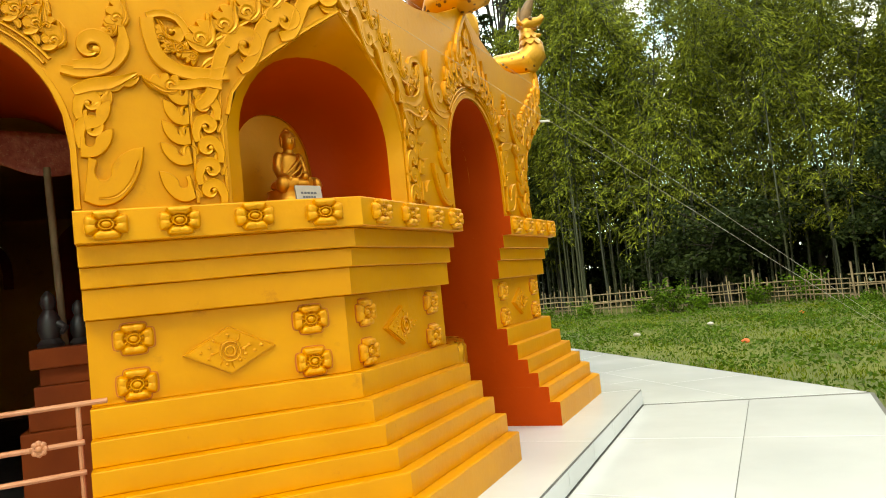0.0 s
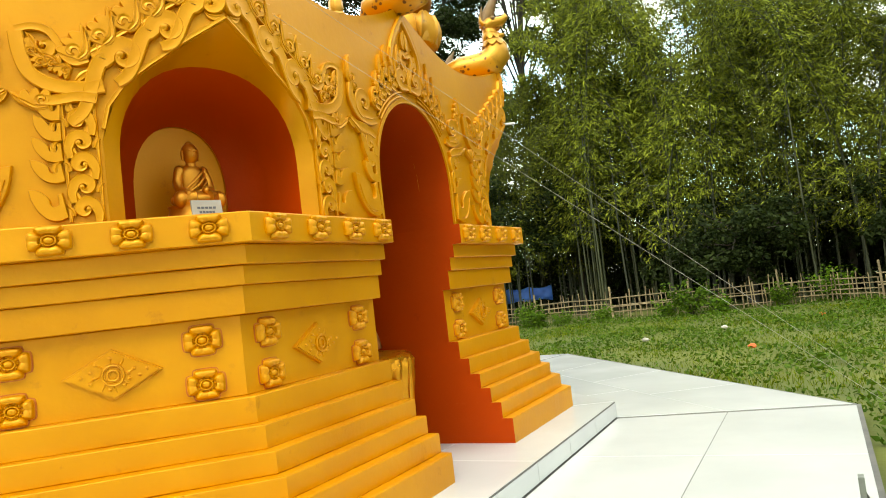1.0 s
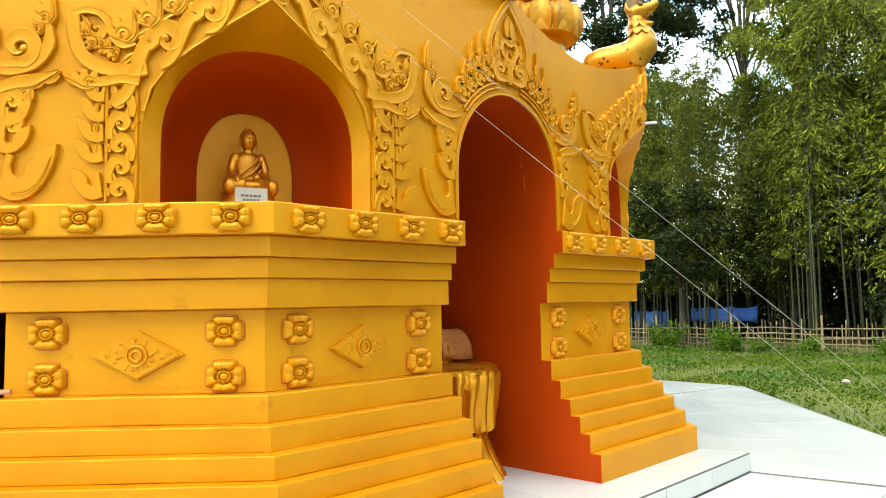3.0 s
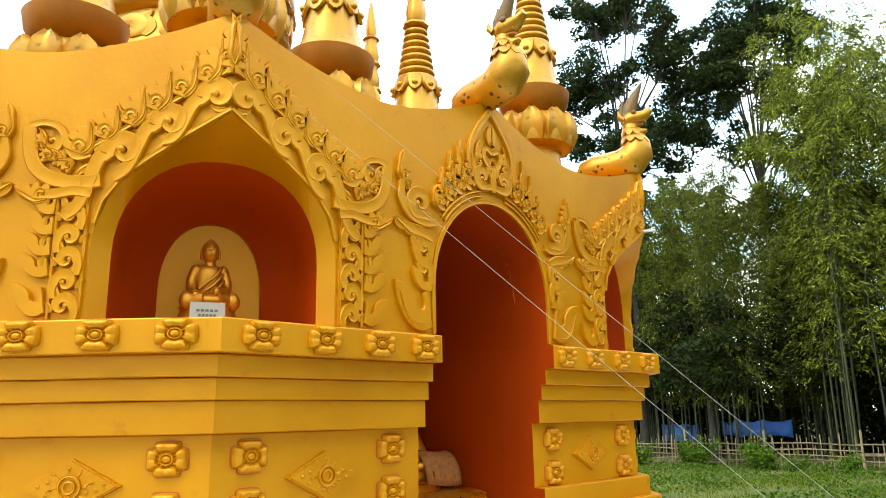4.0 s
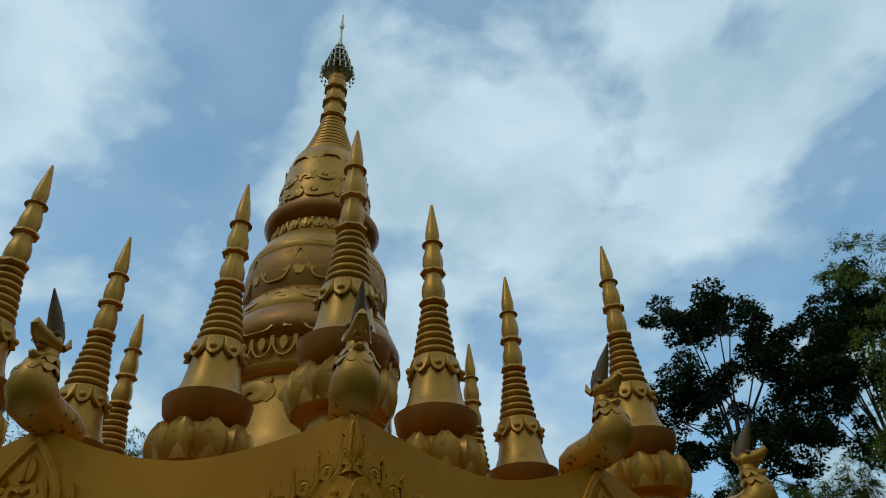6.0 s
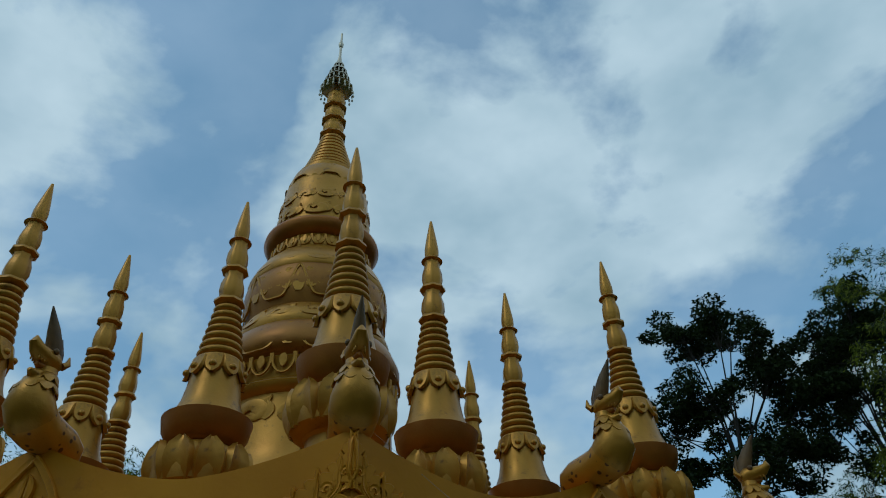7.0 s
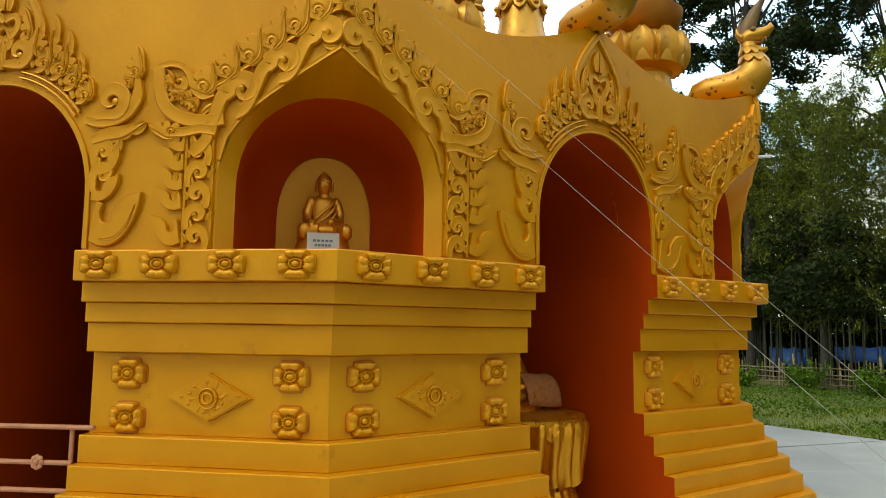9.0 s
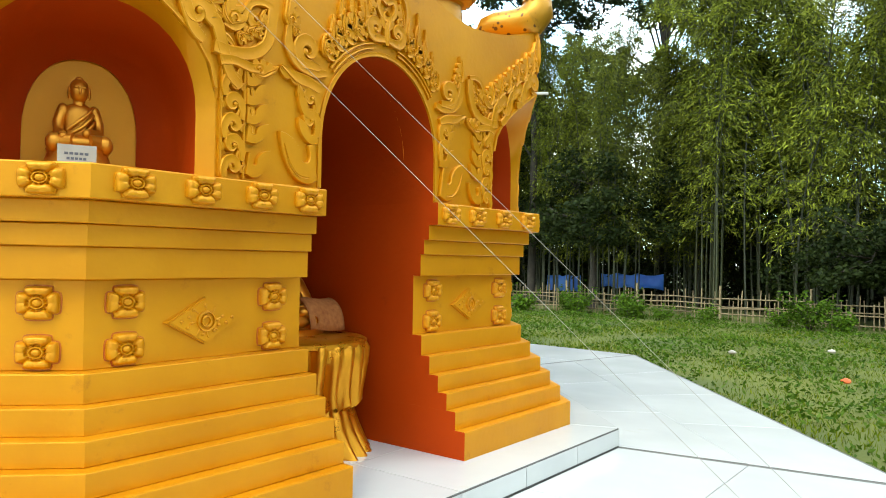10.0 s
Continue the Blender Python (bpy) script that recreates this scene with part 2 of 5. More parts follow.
def parapet(u):
    """Height of the wavy wall top at u metres from a face's middle: cusps at the corners and over the arch."""
    v = CORNER * S8 - abs(u)
    q = (v - 0.92) / 0.92 if v < 0.92 else (v - 0.92) / 0.96
    return 3.245 + (0.20 if v < 0.92 else 0.29) * abs(q) ** 1.7


def arch(u):
    return 2.2 + 0.59 * math.sqrt(max(0.0, 1 - (u / HALF) ** 2))


GABLE = [(0, 2.90), (0.2, 2.78), (0.38, 2.66), (0.5, 2.57), (0.59, 2.45), (0.63, 2.3)]


def gable(v):
    for (a, za), (b, zb) in zip(GABLE, GABLE[1:]):
        if v <= b:
            return za + (zb - za) * (v - a) / (b - a)
    return GABLE[-1][1]


# ---- ground ----
def polygon_slab(name, pts, z0, z1, mat):
    s = Shape()
    s.rings([[(x, y, z0) for x, y in pts], [(x, y, z1) for x, y in pts]])
    return s.mesh(name, mat)


s = Shape()
N = 60
for i in range(N + 1):
    for j in range(N + 1):
        x, y = ((i / N - 0.5) * 2), ((j / N - 0.5) * 2)
        x, y = 400 * x * abs(x) ** 1.6, 400 * y * abs(y) ** 1.6
        s.v.append((x, y, -0.12 + 0.04 * noise.noise((x * 0.3, y * 0.3, 0)) if abs(x) + abs(y) > 11 else -0.14))
s.f = [(i * (N + 1) + j, (i + 1) * (N + 1) + j, (i + 1) * (N + 1) + j + 1, i * (N + 1) + j + 1) for i in range(N) for j in range(N)]
s.m = [0] * len(s.f)
thing("ground", "rough green grass field with weeds and bare soil", "grass", kind="structure", data=s.mesh("ground", SOIL, True))

OUT = [(7.25, -2.6), (7.25, 2.52), (2.9, 7.9), (-2.9, 8.2), (-7.25, 3.0), (-7.25, -3.0), (-3.0, -7.6), (2.9, -7.6)]
terrace = thing("terrace", "low terrace of large white glazed tiles edged with a dark line", "terrace", kind="structure", data=polygon_slab("terrace", OUT, -0.2, -0.005, JOINT))
SLAB = 5.21
plinth_slab = thing("plinth_slab", "raised white tiled platform one step high under the shrine", "platform", kind="structure",
                    data=polygon_slab("plinth_slab", [(SLAB / C8 * math.cos(a), SLAB / C8 * math.sin(a)) for a in (math.pi / 8 + math.pi / 4 * i for i in range(8))], -0.15, 0.149, JOINT))
# ---- the shrine: core, roof and walls ----
s = Shape()
ring8 = lambda a, z: [(a / C8 * math.cos(q), a / C8 * math.sin(q), z) for q in (math.pi / 8 + math.pi / 4 * i for i in range(8))]
side_u, inner_u = 2.86 * T8, 2.74 * T8
for k in range(8):
    wall = Shape()
    if k == 7:
        for q in (1, -1):
            lo = [(2.86, q * HALF), (2.86, q * side_u), (2.74, q * inner_u), (2.74, q * HALF)]
            wall.rings([[(x, y, z) for x, y in (lo if q > 0 else lo[::-1])] for z in (0.14, 3.0)])
        wall.box((2.745, -HALF, 2.80), (2.855, HALF, 3.0))
    else:
        wall.rings([[(2.86, -side_u, z), (2.86, side_u, z), (2.74, inner_u, z), (2.74, -inner_u, z)] for z in (0.14, 3.0)])
        if k == 3:
            wall.box((-2.45, -1.05, 0.14), (-2.35, 1.05, 3.0))
    wall.v = [tuple(turn(k) @ Vector(p)) for p in wall.v]
    s.add(wall.v, wall.f)
s = Shape()
s.rings([ring8(4.25, 2.96), ring8(4.25, 3.06)])
thing("roof", "flat roof of the shrine behind the wavy parapet", "roof", kind="structure", data=s.mesh("roof", GOLD))


def wall_mesh():
    """One face: columns from the niche gables and the arch below to the wavy top."""
    s = Shape()
    end, thick = CORNER * S8, 0.28
    us = sorted(set([round(-end + 2 * end * i / 96, 4) for i in range(97)] + [HALF, -HALF, end - 0.63, -(end - 0.63)]))

    def back(u):
        return u if abs(u) < 1.2 else math.copysign(1.2 + (abs(u) - 1.2) * (end * (WALL - thick) / WALL - 1.2) / (end - 1.2), u)

    def low(u):
        if abs(u) < HALF - 1e-6:
            return arch(u)
        v = end - abs(u)
        return gable(v) if v < 0.63 - 1e-4 else 1.895

    for a, b in zip(us, us[1:]):
        m = (a + b) / 2
        za, zb = (low(a * 0.9999 + m * 0.0001), low(b * 0.9999 + m * 0.0001))
        ta, tb = parapet(a), parapet(b)
        ka, kb = back(a), back(b)
        x0, x1 = WALL, WALL - thick
        v = [(x0, a, za), (x0, b, zb), (x0, b, tb), (x0, a, ta), (x1, ka, za), (x1, kb, zb), (x1, kb, tb), (x1, ka, ta)]
        s.add(v, [(0, 1, 2, 3), (5, 4, 7, 6), (3, 2, 6, 7)])
        if not (abs(m) < HALF):
            s.add(v, [(1, 0, 4, 5)])
    for u in (end - 0.63, -(end - 0.63)):
        z, k = 2.3, back(u)
        s.add([(WALL, u, 1.895), (WALL, u, z), (WALL - thick, k, z), (WALL - thick, k, 1.895)], [(0, 1, 2, 3)])
    me = s.mesh("wall", GOLD)
    bm = bmesh.new()
    bm.from_mesh(me)
    bmesh.ops.remove_doubles(bm, verts=bm.verts, dist=0.0005)
    bmesh.ops.recalc_face_normals(bm, faces=bm.faces)
    bm.to_mesh(me)
    bm.free()
    return me


def alcove_mesh(closed=True):
    """The red passage behind an arch: jambs, vault and back."""
    s = Shape()
    rings, low = [], []
    for x in (WALL - 0.004, 4.2, 3.6, 2.95 if closed else 2.80):
        ring = [(x, -HALF, 1.9)]
        for i in range(25):
            q = math.pi * i / 24
            ring.append((x, -HALF * math.cos(q), 2.2 + 0.59 * math.sin(q)))
        rings.append(ring + [(x, HALF, 1.9)])
    for x in (3.4, 2.95 if closed else 2.80):
        low.append([(x, -HALF, 1.9), (x, -HALF, 0.15), (x, HALF, 0.15), (x, HALF, 1.9)])
    s.rings(rings, closed=False)
    s.add([low[0][0], low[0][1], low[1][1], low[1][0], low[0][2], low[0][3], low[1][3], low[1][2]], [(0, 1, 2, 3), (4, 5, 6, 7)])
    if closed:
        s.add(rings[-1], [tuple(range(len(rings[-1])))])
        s.add([low[1][0], low[1][1], low[1][2], low[1][3]], [(0, 1, 2, 3)])
    return s.mesh("alcove", RED, True, 50)


# relief ornament, drawn in a face's own plane: (u, z) with the height off the wall
def smooth(pts, steps=5):
    """Points along a smooth curve through the given ones."""
    out, n = [], len(pts)
    for i in range(n - 1):
        a, b, c, d = pts[max(i - 1, 0)], pts[i], pts[i + 1], pts[min(i + 2, n - 1)]
        for j in range(steps):
            t = j / steps
            out.append(tuple(0.5 * (2 * b[q] + (c[q] - a[q]) * t + (2 * a[q] - 5 * b[q] + 4 * c[q] - d[q]) * t * t + (3 * b[q] - a[q] - 3 * c[q] + d[q]) * t ** 3) for q in (0, 1)))
    return out + [pts[-1]]


def plate(s, pts, h=0.03, edge=0.009):
    """A flat raised leaf of the given outline, with rounded shoulders."""
    n = len(pts)
    area = sum(pts[i][0] * pts[(i + 1) % n][1] - pts[(i + 1) % n][0] * pts[i][1] for i in range(n))
    g = 1 if area > 0 else -1
    low, mid, top = [], [], []
    for i, (u, z) in enumerate(pts):
        (a, b), (c, d) = pts[i - 1], pts[(i + 1) % n]
        q = math.hypot(c - a, d - b) or 1
        nu, nz = -(d - b) / q * g, (c - a) / q * g
        low.append((-0.004, u, z))
        mid.append((h * 0.8, u + nu * edge * 0.25, z + nz * edge * 0.25))
        top.append((h, u + nu * edge, z + nz * edge))
    s.add(low + mid + top, [(k * n + i, k * n + (i + 1) % n, (k + 1) * n + (i + 1) % n, (k + 1) * n + i) for k in (0, 1) for i in range(n)] + [tuple(range(2 * n, 3 * n))])


def ridge(s, pts, w, h=0.02, x0=0.0, taper=True):
    """A flat raised band with rounded shoulders along a smooth curve through 2D points; a tapered one swells like a leaf."""
    if len(pts) < 9:
        pts = smooth(pts)
    rows, n = [], len(pts)
    for i, (u, z) in enumerate(pts):
        du, dz = pts[min(i + 1, n - 1)][0] - pts[max(i - 1, 0)][0], pts[min(i + 1, n - 1)][1] - pts[max(i - 1, 0)][1]
        q = math.hypot(du, dz) or 1
        nu, nz = -dz / q, du / q
        t = i / (n - 1)
        k = w * (min(1, 0.3 + 1.9 * (1 - t)) * (0.8 + 0.45 * math.sin(math.pi * t)) if taper else 1) / 2
        rows.append([(x0 + x * h if x else x0 - 0.004, u + nu * k * q, z + nz * k * q) for x, q in ((0, -1), (0.80, -0.96), (1, -0.80), (0.86, 0.0), (1, 0.80), (0.80, 0.96), (0, 1))])
    s.rings(rows, closed=False)
    for r in (rows[0], rows[-1]):
        s.add(r, [(0, 1, 2, 3, 4, 5, 6)])


def spiral(s, cu, cz, r, start, turns, w, h=0.02, inward=0.28):
    """A scroll: from its outer end at the angle start, curling in."""
    n = max(10, int(abs(turns) * 16))
    w *= 1.95
    turns *= 0.78
    pts = []
    for i in range(n + 1):
        t = i / n
        a = radians(start) + 2 * math.pi * turns * t
        q = r * (1 - (1 - inward) * t ** 0.85)
        pts.append((cu + q * math.cos(a), cz + q * math.sin(a)))
    ridge(s, pts, w, h)


def leaf(s, u, z, angle, length, width, h=0.022, bend=0.3):
    """A pointed flame-like leaf with a raised spine, curling to one side."""
    a = radians(angle)
    rows, n = [], 7
    for i in range(n + 1):
        t = i / n
        k = width * (math.sin(math.pi * min(1, 0.12 + t * 0.88)) ** 0.8) / 2 + 0.002
        q = a + bend * t * t
        cu, cz = u + length * t * math.cos(q), z + length * t * math.sin(q)
        nu, nz = -math.sin(q), math.cos(q)
        rows.append([(-0.004, cu - nu * k, cz - nz * k), (h * 0.85, cu - nu * k * 0.88, cz - nz * k * 0.88), (h * 0.8, cu - nu * k * 0.1, cz - nz * k * 0.1),
                     (h, cu + nu * k * 0.35, cz + nz * k * 0.35), (h * 0.85, cu + nu * k * 0.88, cz + nz * k * 0.88), (-0.004, cu + nu * k, cz + nz * k)])
    s.rings(rows, closed=False)


def scroll(s, stem, cu, cz, r, start, turns, w, h=0.028):
    """A broad band that rises along a stem and curls into a volute with a round eye."""
    n = max(12, int(abs(turns) * 18))
    w *= 1.38
    r *= 1.06
    pts = smooth(stem + [(cu + r * math.cos(radians(start)), cz + r * math.sin(radians(start)))], 5)[:-1] if stem else []
    for i in range(n + 1):
        t = i / n
        a, q = radians(start) + 2 * math.pi * turns * t, r * (1 - 0.74 * t ** 0.9)
        pts.append((cu + q * math.cos(a), cz + q * math.sin(a)))
    ridge(s, pts, w, h)
    eye = pts[-1]
    s.ball((h * 0.55, eye[0], eye[1]), (h * 0.55, w * 0.36, w * 0.36), 8, 5)


FLAME = [(0.0, -0.30), (0.10, -0.47), (0.26, -0.53), (0.40, -0.46), (0.55, -0.40), (0.72, -0.34), (0.86, -0.20), (1.0, 0.10), (0.90, 0.13), (0.79, 0.08), (0.755, 0.02), (0.72, 0.24), (0.65, 0.34), (0.57, 0.33), (0.515, 0.17),
         (0.49, 0.40), (0.40, 0.50), (0.31, 0.46), (0.27, 0.28), (0.22, 0.47), (0.11, 0.54), (0.02, 0.42), (0.0, 0.15)]


def flame(s, u, z, angle, tall, wide, sign=1, h=0.028):
    """An acanthus flame: a plate with a smooth back and three lobes on its front, a curl cut into its foot."""
    c, d = math.cos(radians(angle)), math.sin(radians(angle))
    wide, tall = wide * 1.30, tall * 1.22
    at = lambda a, b: (u + tall * a * c - sign * wide * b * d, z + tall * a * d + sign * wide * b * c)
    plate(s, [at(a, b) for a, b in FLAME], h, 0.007)
    ridge(s, [at(a, b) for a, b in ((0.06, -0.22), (0.30, -0.34), (0.60, -0.20), (0.88, -0.04))], wide * 0.15, h + 0.005)
    k = []
    for i in range(11):
        a = sign * (-1.4 + 5.2 * i / 10) + radians(angle)
        q = wide * (0.21 - 0.12 * i / 10)
        p = at(0.20, 0.0)
        k.append((p[0] + q * math.cos(a), p[1] + q * math.sin(a)))
    ridge(s, k, wide * 0.17, h + 0.006)


HOOK = [(0.0, -0.06), (0.22, -0.16), (0.48, -0.13), (0.70, 0.04), (0.86, 0.28), (0.95, 0.52), (1.0, 0.80), (0.82, 0.78), (0.62, 0.68), (0.47, 0.50), (0.44, 0.34), (0.36, 0.27), (0.25, 0.30), (0.22, 0.44), (0.26, 0.60), (0.12, 0.66), (0.0, 0.60)]


def hook(s, u, z, wide, tall, h=0.028, tilt=0.0):
    """A broad comma of a leaf: its foot against a stem, its point curling outward and up round a small hollow."""
    c, d = math.cos(radians(tilt)), math.sin(radians(tilt))
    pts = smooth([(a * wide, b * tall) for a, b in HOOK[:7]], 3)[:-1] + smooth([(a * wide, b * tall) for a, b in HOOK[6:16]], 3)
    plate(s, [(u + a * c - b * d, z + a * d + b * c) for a, b in pts], h, 0.022 * wide)


def niche_relief(side):
    """The carving beside and over one half of a corner niche; u runs from the corner (0) along the wall."""
    s = Shape()
    top = lambda v: 3.13 - 0.60 * v
    # pilaster: a framed strip of alternating scrolls, and a row of curling leaves outside it
    for v in (0.652, 0.795):
        ridge(s, [(v, 1.91), (v, 2.2), (v, 2.49)], 0.016, 0.018, taper=False)
    for i in range(5):
        z, g = 1.968 + i * 0.108, 1 if i % 2 else -1
        scroll(s, [(0.724 + g * 0.050, z - 0.075), (0.724 + g * 0.056, z - 0.03)], 0.724, z, 0.045, 90 - g * 90, g * 1.0, 0.030, 0.027)
        leaf(s, 0.724 - g * 0.02, z + 0.035, 90 + g * 42, 0.066, 0.036, 0.024, -g * 0.5)
        leaf(s, 0.724 - g * 0.055, z - 0.03, 90 + g * 10, 0.055, 0.026, 0.02, g * 0.4)
    for i in range(4):
        hook(s, 0.802, 2.115 + i * 0.098, 0.155 - 0.006 * i, 0.118, 0.026, 4 + 4 * i)
        leaf(s, 0.84, 2.150 + i * 0.098, 70, 0.06, 0.03, 0.030, 0.9)
    hook(s, 0.802, 1.945, 0.165, 0.165, 0.028)
    # capital: a moulded band that ends in an outward leaf
    ridge(s, [(0.635, 2.50), (0.72, 2.515), (0.82, 2.50), (0.90, 2.505)], 0.056, 0.032, taper=False)
    flame(s, 0.84, 2.495, 14, 0.15, 0.085, 1, 0.03)
    # two rails over the gable
    lower = [(v, gable(v) + 0.018) for v in (0.0, 0.1, 0.2, 0.3, 0.38, 0.45, 0.5, 0.55, 0.59, 0.62)]
    ridge(s, lower, 0.022, 0.020, taper=False)
    upper = [(v, top(v)) for v in (0.0, 0.15, 0.3, 0.45, 0.58, 0.68)]
    ridge(s, upper, 0.026, 0.026, taper=False)
    # running volutes between the rails, each rising from under the next
    for i, (v, r) in enumerate(((0.065, 0.066), (0.285, 0.070), (0.50, 0.074))):
        c = (gable(v) + top(v)) / 2 + 0.010
        stem = [(v + 0.255, gable(min(v + 0.25, 0.62)) + 0.055), (v + 0.19, gable(min(v + 0.19, 0.6)) + 0.045), (v + 0.12, c - 0.045)]
        scroll(s, stem, v, c, r, -10, 1.12, 0.050, 0.030)
        leaf(s, v + 0.105, c - 0.02, 62, 0.10, 0.055, 0.026, 0.5)
        leaf(s, v + 0.15, c - 0.065, -28, 0.10, 0.034, 0.022, -0.2)
        leaf(s, v - 0.045, c - r - 0.002, -12, 0.08, 0.030, 0.022, 0.5)
    # the band's end: a large up-curled leaf with a lobed inside
    ridge(s, smooth([(0.60, 2.565), (0.70, 2.555), (0.83, 2.575), (0.92, 2.64), (0.955, 2.74), (0.965, 2.84)], 4), 0.072, 0.030, taper=False)
    ridge(s, smooth([(0.965, 2.85), (0.90, 2.865), (0.83, 2.845), (0.79, 2.79), (0.765, 2.72), (0.72, 2.685), (0.66, 2.70)], 4), 0.040, 0.026, taper=False)
    scroll(s, [], 0.845, 2.765, 0.050, 40, -1.0, 0.030, 0.027)
    for v, z, a, ln in ((0.80, 2.665, 40, 0.10), (0.86, 2.67, 65, 0.09), (0.905, 2.72, 85, 0.10), (0.74, 2.635, 20, 0.09)):
        flame(s, v, z, a, ln, 0.06, -1, 0.025)
    # flames standing on the upper rail, taller towards the corner
    for i in range(6):
        v = 0.115 + i * 0.118
        tall = 0.225 - 0.014 * i
        flame(s, v + 0.03, top(v + 0.03) + 0.014, 112, tall, 0.115, -1, 0.030)
        leaf(s, v + 0.085, top(v + 0.085) + 0.012, 74, 0.075, 0.04, 0.022, 0.6)
        leaf(s, v - 0.012, top(v) + 0.014, 118, 0.085, 0.034, 0.022, -0.4)
    # crown at the corner
    flame(s, 0.035, 3.13, 97, 0.25, 0.10, -1, 0.032)
    leaf(s, 0.008, 3.10, 89, 0.24, 0.05, 0.034, 0.0)
    scroll(s, [], 0.05, 3.03, 0.036, 100, -0.9, 0.024, 0.024)
    s.v = [(WALL + 0.98 * h, side * (CORNER * S8 - v), z) for h, v, z in s.v]
    return s.mesh("niche_relief", GOLD, True, 35)


def arch_relief(side):
    """The carving of one half of an arch; u runs outward from the arch's middle."""
    s = Shape()
    # moulded rim
    rim = [(HALF + 0.016, 1.91), (HALF + 0.016, 2.2)] + [((HALF + 0.016) * math.cos(q), 2.2 + 0.606 * math.sin(q)) for q in (math.pi / 2 * i / 14 for i in range(1, 15))]
    ridge(s, rim, 0.030, 0.014, taper=False)
    for k in (0.055, 0.085):
        rim2 = [((HALF + k) * math.cos(q), 2.2 + (0.59 + k) * math.sin(q)) for q in (math.pi / 2 * i / 16 for i in range(7, 15))]
        ridge(s, rim2, 0.016, 0.020, taper=False)
    # foot of the jamb: a broad hooked leaf
    hook(s, 0.572, 1.965, 0.285, 0.29, 0.030)
    ridge(s, [(0.64, 1.955), (0.72, 1.965), (0.785, 2.03), (0.825, 2.13)], 0.013, 0.034)
    # stem of leaf scrolls above it
    hook(s, 0.572, 2.165, 0.17, 0.13, 0.028, 8)
    scroll(s, [(0.585, 2.20), (0.578, 2.26)], 0.632, 2.29, 0.048, 180, -1.0, 0.034, 0.028)
    hook(s, 0.60, 2.30, 0.15, 0.12, 0.028, 14)
    scroll(s, [(0.585, 2.34), (0.578, 2.38)], 0.632, 2.415, 0.046, 180, -1.0, 0.034, 0.028)
    leaf(s, 0.66, 2.40, 24, 0.11, 0.06, 0.027, 0.6)
    # capital leaf pointing outward, toothed below
    ridge(s, [(0.565, 2.47), (0.64, 2.50), (0.74, 2.515), (0.85, 2.56)], 0.058, 0.032)
    for u, z, a in ((0.63, 2.485, -20), (0.70, 2.50, -14), (0.77, 2.52, -8)):
        leaf(s, u, z, a, 0.10, 0.05, 0.028, 0.5)
    # haunch: a bowl with a volute, ending in a tall lobed tip
    ridge(s, smooth([(0.52, 2.58), (0.62, 2.565), (0.73, 2.60), (0.795, 2.68), (0.80, 2.77), (0.785, 2.84)], 4), 0.056, 0.028)
    scroll(s, [(0.575, 2.60), (0.66, 2.605)], 0.660, 2.685, 0.080, -70, 1.10, 0.044, 0.030)
    flame(s, 0.775, 2.79, 84, 0.16, 0.085, 1, 0.030)
    flame(s, 0.735, 2.745, 74, 0.12, 0.06, 1, 0.026)
    # thin stacked flames round the head
    for i, q in enumerate((43, 52, 61, 70)):
        q = radians(q)
        u, z = (HALF + 0.105) * math.cos(q), 2.2 + 0.70 * math.sin(q)
        tall = (0.22, 0.28, 0.31, 0.27)[i]
        scroll(s, [], u + 0.01, z + 0.036, 0.036, -120, 1.0, 0.026, 0.027)
        flame(s, u + 0.03, z + 0.012, 74, tall * 0.50, 0.080, 1, 0.027)
        flame(s, u + 0.012, z + 0.075, 94, tall * 0.56, 0.066, -1, 0.027)
        leaf(s, u + 0.012, z + 0.055 + tall * 0.45, 88, tall * 0.52, 0.034, 0.026, 0.12)
        leaf(s, u - 0.03, z + 0.02, 100, 0.07, 0.03, 0.024, 0.5)
    # finial over the middle: two round scrolls, a heart and a lyre up to the crest
    scroll(s, [(0.02, 2.905), (0.08, 2.90)], 0.105, 2.965, 0.062, -80, 1.0, 0.040, 0.030)
    leaf(s, 0.0, 2.87, 90, 0.17, 0.06, 0.032, 0.0)
    leaf(s, 0.016, 2.98, 52, 0.12, 0.05, 0.028, 0.8)
    ridge(s, smooth([(0.0, 3.04), (0.05, 3.06), (0.085, 3.12), (0.06, 3.17), (0.0, 3.145)], 4), 0.040, 0.026, taper=False)
    ridge(s, smooth([(0.16, 3.00), (0.205, 3.08), (0.195, 3.18), (0.14, 3.28), (0.07, 3.37), (0.0, 3.45)], 4), 0.044, 0.026, taper=False)
    flame(s, 0.14, 3.03, 96, 0.16, 0.06, 1, 0.025)
    leaf(s, 0.02, 3.20, 80, 0.15, 0.05, 0.028, 0.3)
    s.v = [(WALL + 0.92 * h, side * u, z) for h, u, z in s.v]
    return s.mesh("arch_relief", GOLD, True, 35)


WALL_ME, ALC_ME, PASSAGE_ME = wall_mesh(), alcove_mesh(), alcove_mesh(False)
NICHE_ME = {q: niche_relief(q) for q in (1, -1)}
ARCH_ME = {q: arch_relief(q) for q in (1, -1)}
for k in range(8):
    w = thing("wall_%d" % (k + 1), "golden stucco wall with carved scrolls, wavy top and arched opening", "wall", turn(k), kind="structure", data=WALL_ME)
    part("alcove", ALC_ME if k != 7 else PASSAGE_ME, w, "smooth dark red painted alcove")
    for q in (1, -1):
        part("niche_carving", NICHE_ME[q], w)
        part("arch_carving", ARCH_ME[q], w)


